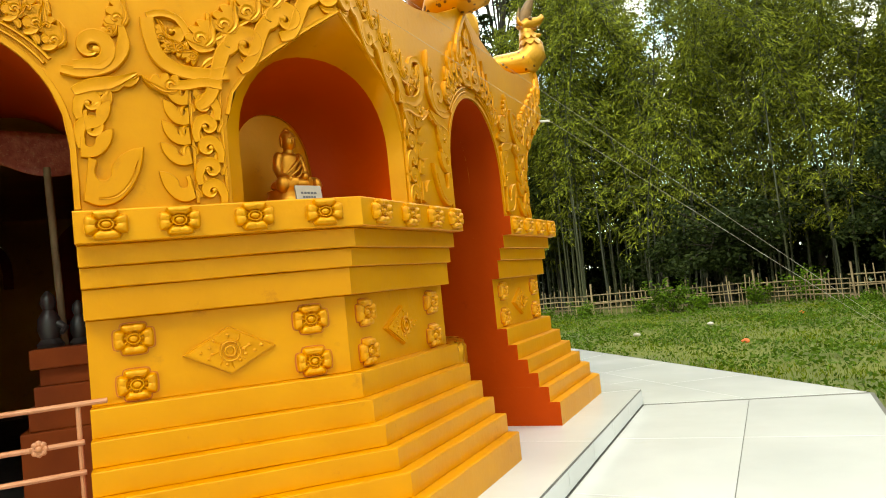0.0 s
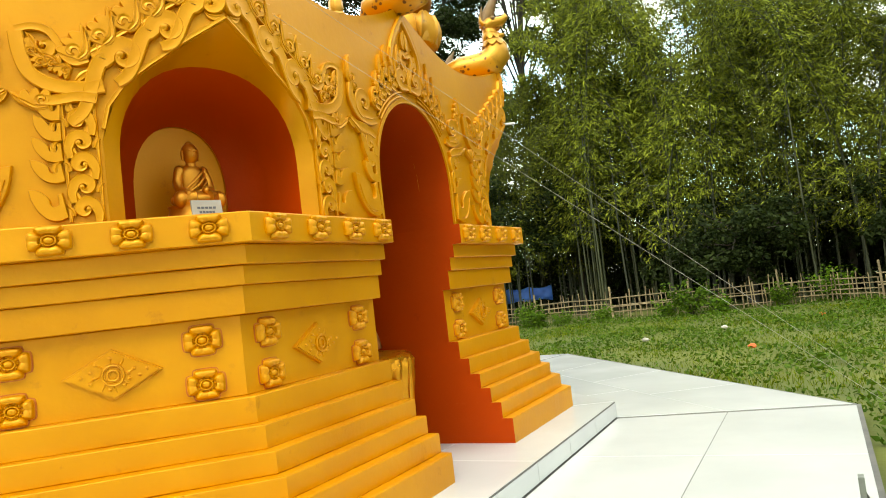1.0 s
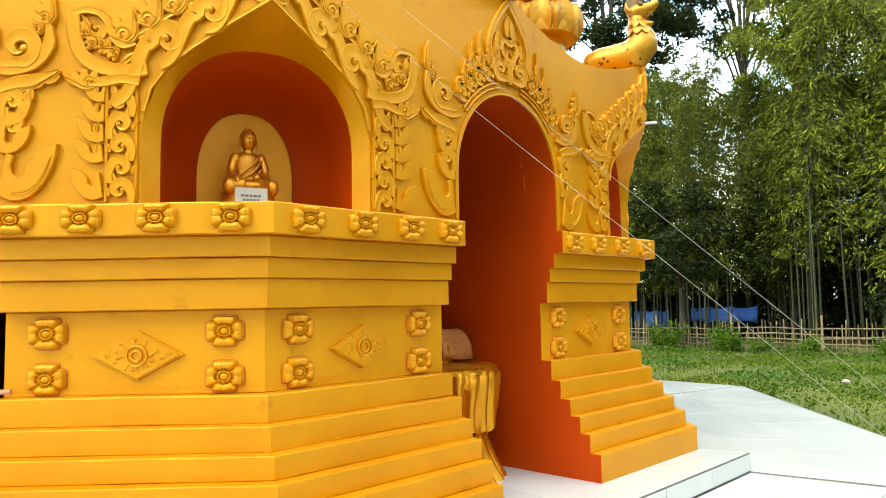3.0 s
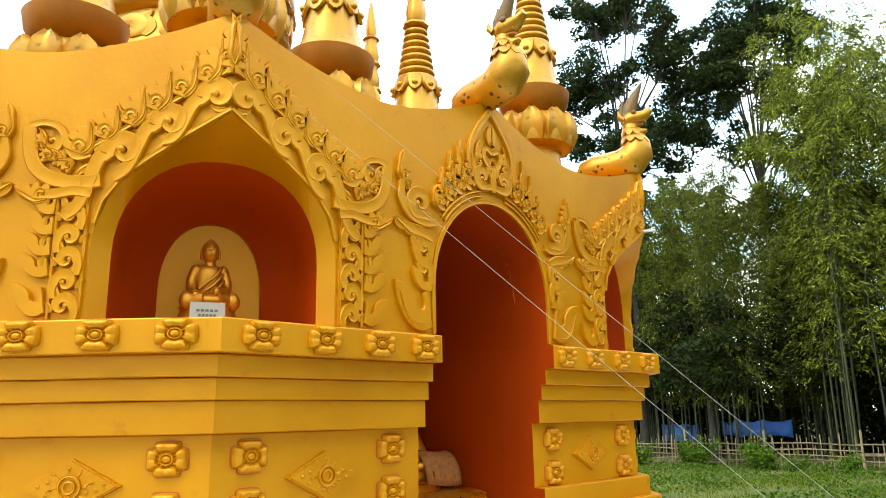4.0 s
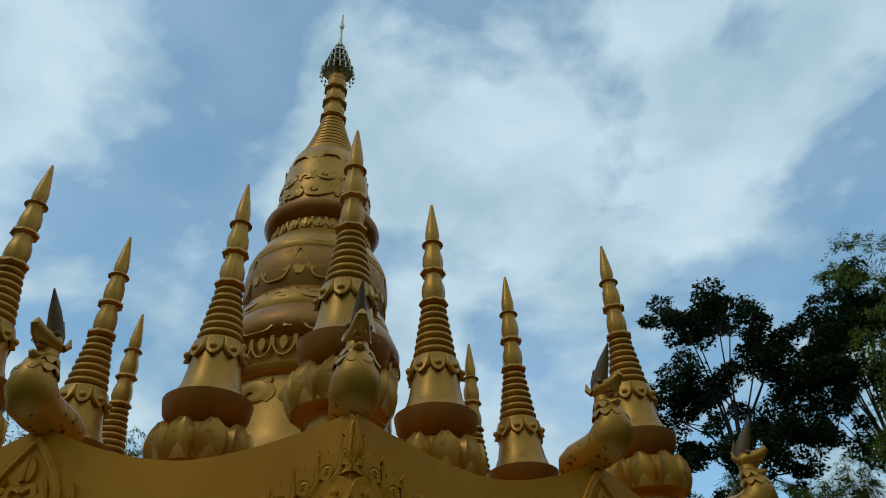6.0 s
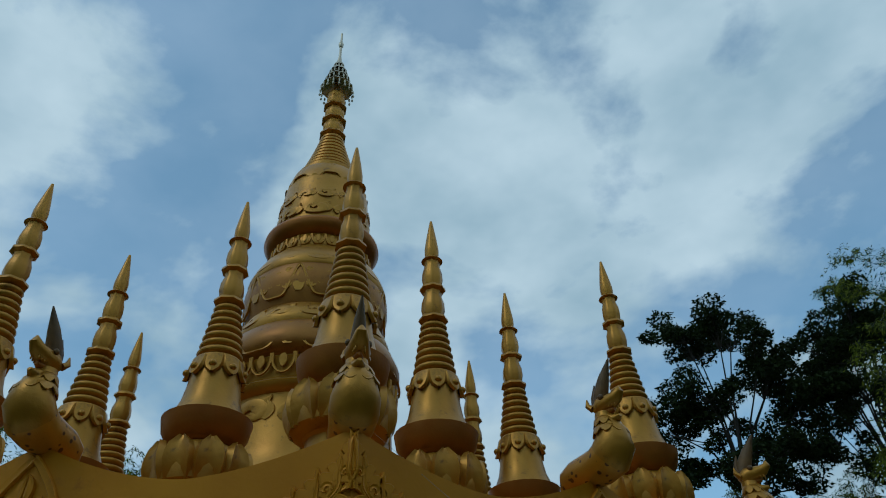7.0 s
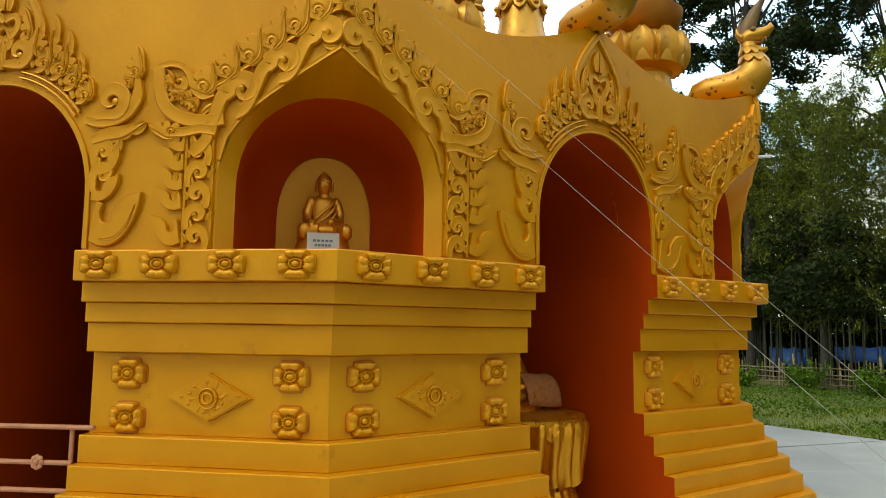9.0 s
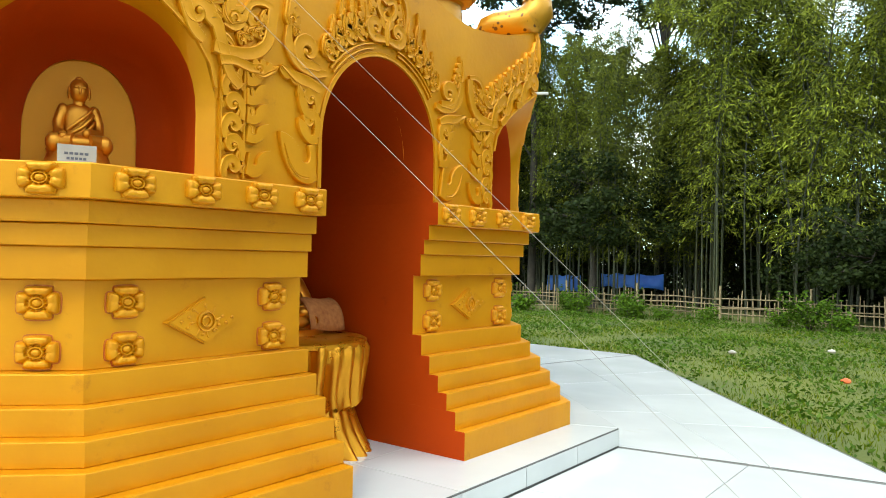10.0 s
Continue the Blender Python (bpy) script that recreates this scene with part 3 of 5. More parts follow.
# ---- corner piers with their stepped plinth and niche ----
def bend(x, u, far):
    """A point of the pier: on the face that looks along x, or past the corner on the next face."""
    if far:
        v = Matrix.Rotation(-math.pi / 4, 3, "Z") @ Vector((x, -u, 0))
        return v.x, v.y
    return x, u


def tier(name, o, z0, z1, back=3.3):
    """One course of the plinth: it runs from one arch round the corner to the next arch."""
    s = Shape()
    x, e = LEDGE + o, HALF - 0.006
    c, rows = 0.007, []
    for q, z in ((x - c * 0.6, z0), (x, z0 + c * 0.6), (x, z1 - c), (x - c * 0.3, z1 - c * 0.3), (x - c, z1)):
        plan = [bend(q, -e, 0)] + [(q, -e + (e - q * T8) * i / 12) for i in range(1, 13)] + [bend(q, -e + (e - q * T8) * i / 12, 1) for i in range(11, 0, -1)] + [bend(q, -e, 1), bend(back, -e, 1), (back, -back * T8), bend(back, -e, 0)]
        wob = lambda a, b: 1 + 0.0006 * noise.noise((a * 5, b * 5, z0 * 7))
        rows.append([(a * wob(a, b), b * wob(a, b), z + 0.003 * noise.noise((a * 3, b * 3, z1 * 9)) if 0 < i < 24 else z) for i, (a, b) in enumerate(plan)])
    s.rings(rows)
    k = len(rows[0])
    for i in range(len(rows) - 1):
        s.m[i * k + 24], s.m[i * k + k - 1] = 1, 1
    return s.mesh(name, [GOLD, RED])


def rosette(w=0.098, h=0.076, hub=0.40, shade_rim=False):
    """A flower boss facing +x: four broad petals in a notched square, a ringed heart with fine rays; one closed skin."""
    s, seg, rows = Shape(), 56, []
    steps = (0.0, 0.10, 0.18, 0.24, 0.29, 0.34, 0.39, 0.43, 0.48, 0.54, 0.66, 0.78, 0.87, 0.93, 0.975, 1.0, 1.005)
    for k in steps:
        row = []
        for j in range(seg):
            a = 2 * math.pi * j / seg
            c, d = math.cos(a), math.sin(a)
            square = (abs(c) ** 3.4 + abs(d) ** 3.4) ** (-1 / 3.4)
            off = (a - math.pi / 4) % (math.pi / 2)
            off = min(off, math.pi / 2 - off)
            notch = math.exp(-(off / 0.13) ** 2)
            rim = square * (1 - 0.21 * notch)
            q = k * (1 + (rim - 1) * max(0.0, (k - 0.4) / 0.6))
            if k < hub * 0.62:
                x = 0.030 + 0.008 * math.cos(k / (hub * 0.62) * math.pi / 2)
            elif k < hub * 0.80:
                x = 0.020
            elif k < hub * 1.05:
                x = 0.031
            elif k < hub * 1.36:
                x = 0.014 + 0.012 * max(0.0, math.cos(12 * a))
            else:
                t = (k - hub * 1.36) / (1 - hub * 1.36)
                x = 0.022 + 0.018 * math.sin(math.pi * min(1.0, 0.15 + 0.8 * t)) - 0.018 * notch - 0.004 * math.exp(-((off - math.pi / 4) / 0.10) ** 2)
                if t > 0.93:
                    x = 0.012
            row.append((x if k < 1.003 else -0.004, w * q * c, h * q * d))
        rows.append(row)
    s.rings(rows[1:], caps=False)
    s.add(rows[1], [tuple(range(seg - 1, -1, -1))])
    # skirt round the boss: its cast shadow and dirt put into colour
    if shade_rim:
        edge = [[(x, y * k, z * k) for _, y, z in rows[-2]] for k, x in ((0.97, 0.004), (1.07, 0.004), (1.075, -0.004))]
        s.rings(edge, 1, caps=False)
    me = s.mesh("rosette", [GOLD, SHADE_DIRT], True, 45)
    bm = bmesh.new()
    bm.from_mesh(me)
    bmesh.ops.remove_doubles(bm, verts=bm.verts, dist=0.00002)
    bmesh.ops.recalc_face_normals(bm, faces=bm.faces)
    bm.to_mesh(me)
    bm.free()
    return me


def lozenge():
    """A flat diamond plate with a raised edge and a carved flower."""
    s = Shape()
    w, h = 0.235, 0.125
    for k0, k1, x in ((1.0, 0.97, 0.022), (0.93, 0.90, 0.030)):
        out = [(0, k0 * w, 0), (0, 0, k0 * h), (0, -k0 * w, 0), (0, 0, -k0 * h)]
        s.rings([[(-0.004, a, b) for _, a, b in out], [(x, a * k1 / k0, b * k1 / k0) for _, a, b in out]])
    for r, t in ((0.05, 0.012), (0.026, 0.012)):
        ring = [(r * math.cos(q), r * math.sin(q)) for q in (2 * math.pi * i / 18 for i in range(19))]
        ridge(s, ring, t, 0.016, 0.026, taper=False)
    for q in range(8):
        leaf(s, 0.055 * math.cos(q * math.pi / 4), 0.055 * math.sin(q * math.pi / 4), q * 45, 0.040 if q % 4 else 0.050, 0.026, 0.034, 0.4)
    for k in range(26):
        a = 2.4 * k
        q = 0.35 + 0.55 * (k / 26)
        y, z = w * 0.86 * q * math.cos(a), h * 0.86 * q * math.sin(a)
        if abs(y) / w + abs(z) / h < 0.82 and math.hypot(y, z) > 0.07:
            s.ball((0.030, y, z), (0.010, 0.012, 0.009), 6, 4)
    return s.mesh("lozenge", GOLD, True, 35)


def niche_mesh():
    """The hood of a corner niche: the plain splayed band, the red apse; in the frame of the corner (x along the bisector)."""
    n = 32
    outer, inner = [], []
    for i in range(n + 1):
        t = 2 * i / n - 1
        v = 0.63 * min(1.0, abs(t) * 1.6)
        z = gable(v) if abs(t) * 1.6 < 1 else 2.3 - (2.3 - 1.89) * (abs(t) * 1.6 - 1) / 0.6
        sg = 1 if t > 0 else -1
        outer.append((CORNER + 0.002 - v * S8, sg * v * C8, z))
        a = abs(t)
        if a > 0.62:
            y, zz = 0.494, 2.22 - (2.22 - 1.89) * (a - 0.62) / 0.38
        else:
            q = a / 0.62 * math.pi / 2
            y, zz = 0.494 * math.sin(q) ** 0.90, 2.22 + 0.522 * math.cos(q) ** 0.94
        inner.append((CORNER - 0.285, sg * y, zz))
    s = Shape()
    s.rings([outer, inner], 0, closed=False)
    rings = [inner]
    for x, ky, top in ((CORNER - 0.45, 0.98, 2.68), (CORNER - 0.62, 0.92, 2.64), (CORNER - 0.74, 0.78, 2.58), (CORNER - 0.80, 0.56, 2.51)):
        kz = (top + 0.03 - 1.89) / (2.742 - 1.89)
        rings.append([(x, y * ky, 1.89 + (z - 1.89) * kz) for _, y, z in inner])
    s.rings(rings, 1, closed=False)
    s.add([(CORNER - 0.82, y, z) for _, y, z in rings[-1]], [tuple(range(n + 1))], 0)
    s.rings([rings[-1], [(CORNER - 0.82, y, z) for _, y, z in rings[-1]]], 0, closed=False)
    return s.mesh("niche", [GOLD, RED], True, 32)


COURSES = [("step", 0.26, 0.15, 0.345), ("step", 0.18, 0.345, 0.47), ("step", 0.10, 0.47, 0.585), ("step", 0.025, 0.585, 0.70), ("step", -0.055, 0.70, 0.825), ("step", -0.13, 0.825, 0.965),
           ("dado", -0.215, 0.965, 1.385), ("band", -0.15, 1.385, 1.537), ("band", -0.12, 1.537, 1.64), ("band", -0.08, 1.64, 1.744), ("ledge", 0.0, 1.744, 1.90)]
pier = thing("corner_pier", "golden corner pier with stepped plinth, flower bosses and red niche", "pier", group="corner piers of the shrine")
for name, o, z0, z1 in COURSES:
    part(name, tier(name, o, z0, z1), pier)
ROS, ROSB = rosette(0.098, 0.072, 0.34), rosette(0.095, 0.078, 0.36, True)
LOZ = lozenge()
for far in (0, 1):
    face = Matrix.Rotation(-math.pi / 4, 4, "Z") if far else Matrix.Identity(4)
    sg = 1 if far else -1
    for off in (0.20, 0.555, 0.91, 1.235):
        part("rosette", ROS, pier, m=face @ Matrix.Translation((LEDGE, sg * (1.9 - off), 1.826)))
    for v in (1.615, 0.735):
        for z in (1.275, 1.05):
            part("rosette", ROSB, pier, m=face @ Matrix.Translation((LEDGE - 0.215, sg * v, z)))
    part("lozenge", LOZ, pier, m=face @ Matrix.Translation((LEDGE - 0.215, sg * 1.185, 1.162)))
part("niche", niche_mesh(), pier, "plain golden hood over a dark red apse", Matrix.Rotation(-math.pi / 8, 4, "Z"))
for k in range(1, 8):
    copy_thing(pier, turn(k))


# ---- spires ----
def spire():
    """A slim stupa spire: pedestal, lotus, dish, bell, fringe of petals, ringed cone, two fluted buds, pointed tip."""
    root = thing("spire", "slim golden spire with lotus base, ringed cone and pointed tip", "spire", group="spires on the roof")
    s = Shape().lathe([(0.30, 0.0), (0.30, 0.45), (0.24, 0.5), (0.22, 0.72), (0.26, 0.76)], 20)
    part("pedestal", s.mesh("pedestal", SPIRE, True), root)
    s = Shape().lathe([(0.25, 0.74), (0.33, 0.78), (0.35, 0.9), (0.30, 1.04), (0.26, 1.07), (0.22, 1.09)], 30)
    lotus = part("lotus", s.mesh("lotus", SPIRE, True), root)
    rows = []
    for i in range(6):
        t = i / 5
        z, r = 0.77 + 0.31 * t, (0.325, 0.358, 0.376, 0.380, 0.370, 0.345)[i]
        w = 0.116 * math.sqrt(max(0.02, 1 - max(0.0, (t - 0.3) / 0.71) ** 2.6)) * (0.84 + 0.16 * min(1.0, t / 0.3))
        rows.append([(r + h, y, z) for h, y in ((-0.05, -w), (0.0, -w * 0.8), (-0.025, -w * 0.3), (-0.025, w * 0.3), (0.0, w * 0.8), (-0.05, w))])
    petal = Shape().rings(rows, closed=False).mesh("petal", SPIRE, True)
    for k in range(10):
        part("petal", petal, lotus, m=Matrix.Rotation(2 * math.pi * k / 10, 4, "Z"))
    s = Shape().lathe([(0.22, 1.08), (0.27, 1.12), (0.315, 1.2), (0.33, 1.28), (0.335, 1.305), (0.30, 1.31), (0.22, 1.3)], 28)
    part("dish", s.mesh("dish", BROWN, True), root, "golden dish, the shade of its underside put into a red-brown colour")
    s = Shape().lathe([(0.29, 1.30), (0.26, 1.36), (0.225, 1.45), (0.205, 1.56), (0.19, 1.70), (0.17, 1.78)], 28)
    part("bell", s.mesh("bell", SPIRE, True), root)
    fringe = part("fringe", Shape().lathe([(0.165, 1.76), (0.19, 1.78), (0.19, 1.80), (0.16, 1.82)], 24).mesh("fringe", SPIRE, True), root)
    rows = []
    for i in range(6):
        t = i / 5
        z, r = 1.80 - 0.17 * t, 0.178 + 0.045 * t
        w = 0.075 * math.sqrt(max(0.0, 1 - max(0, t - 0.35) ** 2 / 0.43))
        rows.append([(r + h, y, z) for h, y in ((-0.015, -w), (0.012, -w * 0.8), (0.022, 0), (0.012, w * 0.8), (-0.015, w))])
    petal = Shape().rings(rows, closed=False).ball((0.225, 0, 1.70), (0.028, 0.03, 0.03), 8, 5).mesh("petal", SPIRE, True)
    for k in range(9):
        part("petal", petal, fringe, m=Matrix.Rotation(2 * math.pi * k / 9, 4, "Z"))
    for i in range(8):
        z, r = 1.80 + i * 0.072, 0.178 - 0.0105 * i
        h = 0.036
        s = Shape().lathe([(r - 0.022, z - h), (r + 0.004, z - h * 0.6), (r + 0.014, z), (r + 0.002, z + h * 0.6), (r - 0.028, z + h)], 22)
        part("ring", s.mesh("ring", SPIRE, True, 70), root)
    for z0, k in ((2.37, 1.0), (2.70, 0.9)):
        s = Shape().lathe([(0.085 * k, z0 - 0.02), (0.125 * k, z0 + 0.005), (0.12 * k, z0 + 0.03), (0.085 * k, z0 + 0.05), (0.10 * k, z0 + 0.12), (0.095 * k, z0 + 0.2), (0.075 * k, z0 + 0.27), (0.08 * k, z0 + 0.33)], 24, lobes=8, depth=0.06)
        part("bud", s.mesh("bud", SPIRE, True, 60), root)
    s = Shape().lathe([(0.07, 3.02), (0.10, 3.035), (0.085, 3.055), (0.055, 3.06), (0.066, 3.12), (0.066, 3.18), (0.05, 3.3), (0.026, 3.45), (0.012, 3.53)], 16)
    part("tip", s.mesh("tip", SPIRE, True, 60), root)
    return root


sp = spire()
BASE = 3.0
sp.matrix_basis = Matrix.Translation((4.03 * C8, -4.03 * S8, BASE))
for k in range(1, 8):
    a = -math.pi / 8 + math.pi / 4 * k
    copy_thing(sp, Matrix.Translation((4.03 * math.cos(a), 4.03 * math.sin(a), BASE) if k < 7 else (1.74, -3.66, BASE)) @ Matrix.Rotation(0.3 * k, 4, "Z"))
INNER = [(2.69, 0.0, 1.166), (1.95, 1.70, 1.19), (0.12, 2.50, 1.22), (-1.9, 1.9, 1.166), (-2.7, 0.0, 1.166), (-1.62, -1.92, 1.2), (0.22, -2.62, 1.166), (1.88, -1.86, 1.16)]
for k, (x, y, q) in enumerate(INNER):
    c = copy_thing(sp, Matrix.Translation((x, y, BASE)) @ Matrix.Rotation(0.2 + 0.4 * k, 4, "Z"))
    c.scale = (q, q, q)
    c["label"] = "tall golden inner spire with lotus base, ringed cone and pointed tip"

# ---- main stupa ----
BOWL = material("bronze_enamel", (0.30, 0.110, 0.010), (0.40, 0.165, 0.016), 3.0, 0.40, 0.2, 30, metal=0.5, dirt=(0.14, 0.05, 0.008), dirt_at=0.58)
stupa = thing("main_stupa", "tall golden stupa of bulging carved tiers topped by a metal umbrella", "stupa", Matrix.Translation((-0.03, -0.05, BASE)))


def tier_round(name, rows, mat=SPIRE, seg=48, label=""):
    return part(name, Shape().lathe([(r * 0.965, z - BASE) for r, z in rows], seg).mesh(name, mat, True, 50), stupa, label)


def around(name, r0, z0, r1, z1, count, kind):
    """A belt of carving wrapped round the stupa between two heights."""
    s = Shape()
    for k in range(count):
        b = Shape()
        if kind == "scroll":
            spiral(b, 0, 0.5, 0.34, 200, 1.3 if k % 2 else -1.3, 0.16, 1.0)
            leaf(b, 0.3, 0.25, 60, 0.6, 0.25, 0.9, 0.5)
            leaf(b, -0.3, 0.2, 100, 0.55, 0.22, 0.9, -0.4)
            leaf(b, 0.1, 0.75, 10, 0.4, 0.2, 0.8, 0.4)
        elif kind == "petal":
            ridge(b, [(-0.46, 1.0), (-0.44, 0.5), (-0.25, 0.12), (0, 0.0), (0.25, 0.12), (0.44, 0.5), (0.46, 1.0)], 0.12, 1.0, taper=False)
            leaf(b, 0, 0.95, -90, 0.7, 0.4, 0.8, 0.0)
        else:
            ridge(b, [(-0.5, 0.1), (-0.3, 0.15), (-0.15, 0.55), (0, 0.95), (0.15, 0.55), (0.3, 0.15), (0.5, 0.1)], 0.05, 1.0, taper=False)
            leaf(b, 0, 0.2, 90, 0.55, 0.26, 0.9, 0.0)
            spiral(b, 0.28, 0.4, 0.14, 0, 1.2, 0.06, 0.8)
            spiral(b, -0.28, 0.4, 0.14, 180, -1.2, 0.06, 0.8)
            for q in range(5):
                spiral(b, -0.42 + 0.21 * q, 0.72 + 0.1 * (q % 2), 0.06, 40 * q, 1.1, 0.035, 0.7)
        for h, u, z in b.v:
            a = 2 * math.pi * (k + u) / count
            q = 0.965 * (r0 + (r1 - r0) * z) + 0.026 * max(h, -0.2)
            s.v.append((q * math.cos(a), q * math.sin(a), z0 - BASE + (z1 - z0) * z))
        n = len(s.v) - len(b.v)
        s.f += [tuple(i + n for i in f) for f in b.f]
        s.m += b.m
    part(name, s.mesh(name, SPIRE, True, 40), stupa)


tier_round("drum", [(1.5, 3.0), (1.5, 3.9), (1.35, 4.0), (1.3, 4.6), (1.22, 4.7), (1.12, 5.0), (1.08, 5.62), (1.16, 5.66), (1.18, 5.74), (1.10, 5.80)])
around("belt", 1.09, 5.2, 1.09, 5.6, 12, "scroll")
tier_round("tier", [(1.10, 5.78), (1.13, 5.95), (1.17, 6.05), (1.10, 6.10)])
around("fringe", 1.15, 5.84, 1.17, 6.08, 26, "petal")
tier_round("bowl", [(1.08, 6.08), (1.20, 6.2), (1.21, 6.35), (1.12, 6.55), (1.04, 6.62)], BOWL, label="red-brown carved bowl")
around("belt", 1.205, 6.1, 1.10, 6.55, 9, "panel")
tier_round("shoulder", [(1.04, 6.60), (1.06, 6.66), (1.05, 6.74), (0.98, 6.86), (0.93, 6.94)])
around("belt", 1.055, 6.66, 0.96, 6.90, 14, "scroll")
tier_round("bowl", [(0.92, 6.92), (0.98, 7.08), (1.02, 7.25), (1.02, 7.42), (0.97, 7.55)], BOWL, label="red-brown carved bowl")
around("belt", 0.97, 6.98, 1.01, 7.5, 9, "panel")
tier_round("shoulder", [(0.97, 7.52), (1.0, 7.58), (0.95, 7.72), (0.86, 7.88), (0.76, 8.0), (0.74, 8.02)])
around("belt", 0.99, 7.57, 0.85, 7.86, 14, "scroll")
tier_round("neck", [(0.72, 8.0), (0.75, 8.1), (0.73, 8.22), (0.68, 8.26)])
around("fringe", 0.74, 8.02, 0.73, 8.2, 24, "petal")
tier_round("dish", [(0.66, 8.22), (0.80, 8.28), (0.87, 8.40), (0.86, 8.45), (0.74, 8.52), (0.66, 8.60)], BROWN, label="red-brown dish rim")
tier_round("bell", [(0.70, 8.54), (0.69, 8.8), (0.71, 8.98), (0.68, 9.05), (0.67, 9.3), (0.63, 9.55), (0.57, 9.74), (0.54, 9.78)])
around("belt", 0.70, 8.6, 0.70, 8.85, 10, "scroll")
around("belt", 0.70, 8.92, 0.68, 9.12, 14, "scroll")
around("belt", 0.645, 9.50, 0.60, 9.30, 8, "panel")
for i in range(11):
    z = 9.80 + i * 0.098
    r = 0.53 - 0.33 * (i / 10) ** 0.75
    tier_round("ring", [(r - 0.05, z - 0.05), (r, z - 0.02), (r, z + 0.02), (r - 0.06, z + 0.05)], seg=36)
for z0, k in ((10.88, 1.0), (11.25, 0.95), (11.60, 0.9)):
    part("bud", Shape().lathe([(r * k, z - BASE) for r, z in ((0.15, z0 - 0.03), (0.22, z0), (0.21, z0 + 0.04), (0.15, z0 + 0.07), (0.18, z0 + 0.16), (0.17, z0 + 0.25), (0.14, z0 + 0.33), (0.16, z0 + 0.36))], 24, lobes=8, depth=0.05).mesh("bud", SPIRE, True, 60), stupa)
s = Shape().lathe([(0.05, 11.9 - BASE), (0.05, 12.9 - BASE), (0.025, 13.1 - BASE), (0.02, 13.8 - BASE)], 10)
s.ball((0, 0, 13.45 - BASE), (0.05, 0.05, 0.09))
METAL = material("umbrella_metal", (0.42, 0.36, 0.26), (0.6, 0.52, 0.38), 12, 0.35, 0.2, 40, metal=0.8)
part("mast", s.mesh("mast", METAL, True), stupa, "thin metal mast")
umb = Shape()
for z, r in ((12.18, 0.29), (12.42, 0.22), (12.64, 0.16), (12.82, 0.10)):
    umb.lathe([(r * 0.35, z + 0.13 - BASE), (r * 0.9, z + 0.02 - BASE), (r, z - 0.03 - BASE), (r * 0.96, z - 0.03 - BASE), (r * 0.3, z + 0.10 - BASE)], 20, lobes=10, depth=0.04)
    cnt = int(10 + r * 30)
    for j in range(cnt):
        a = 2 * math.pi * j / cnt
        umb.ball((r * math.cos(a), r * math.sin(a), z - 0.10 - BASE), (0.018, 0.018, 0.05), 6, 4)
        umb.ball((r * 1.02 * math.cos(a), r * 1.02 * math.sin(a), z - 0.20 - BASE), (0.022, 0.022, 0.03), 6, 4)
part("umbrella", umb.mesh("umbrella", METAL, True), stupa, "pierced metal umbrella hung with small bells")


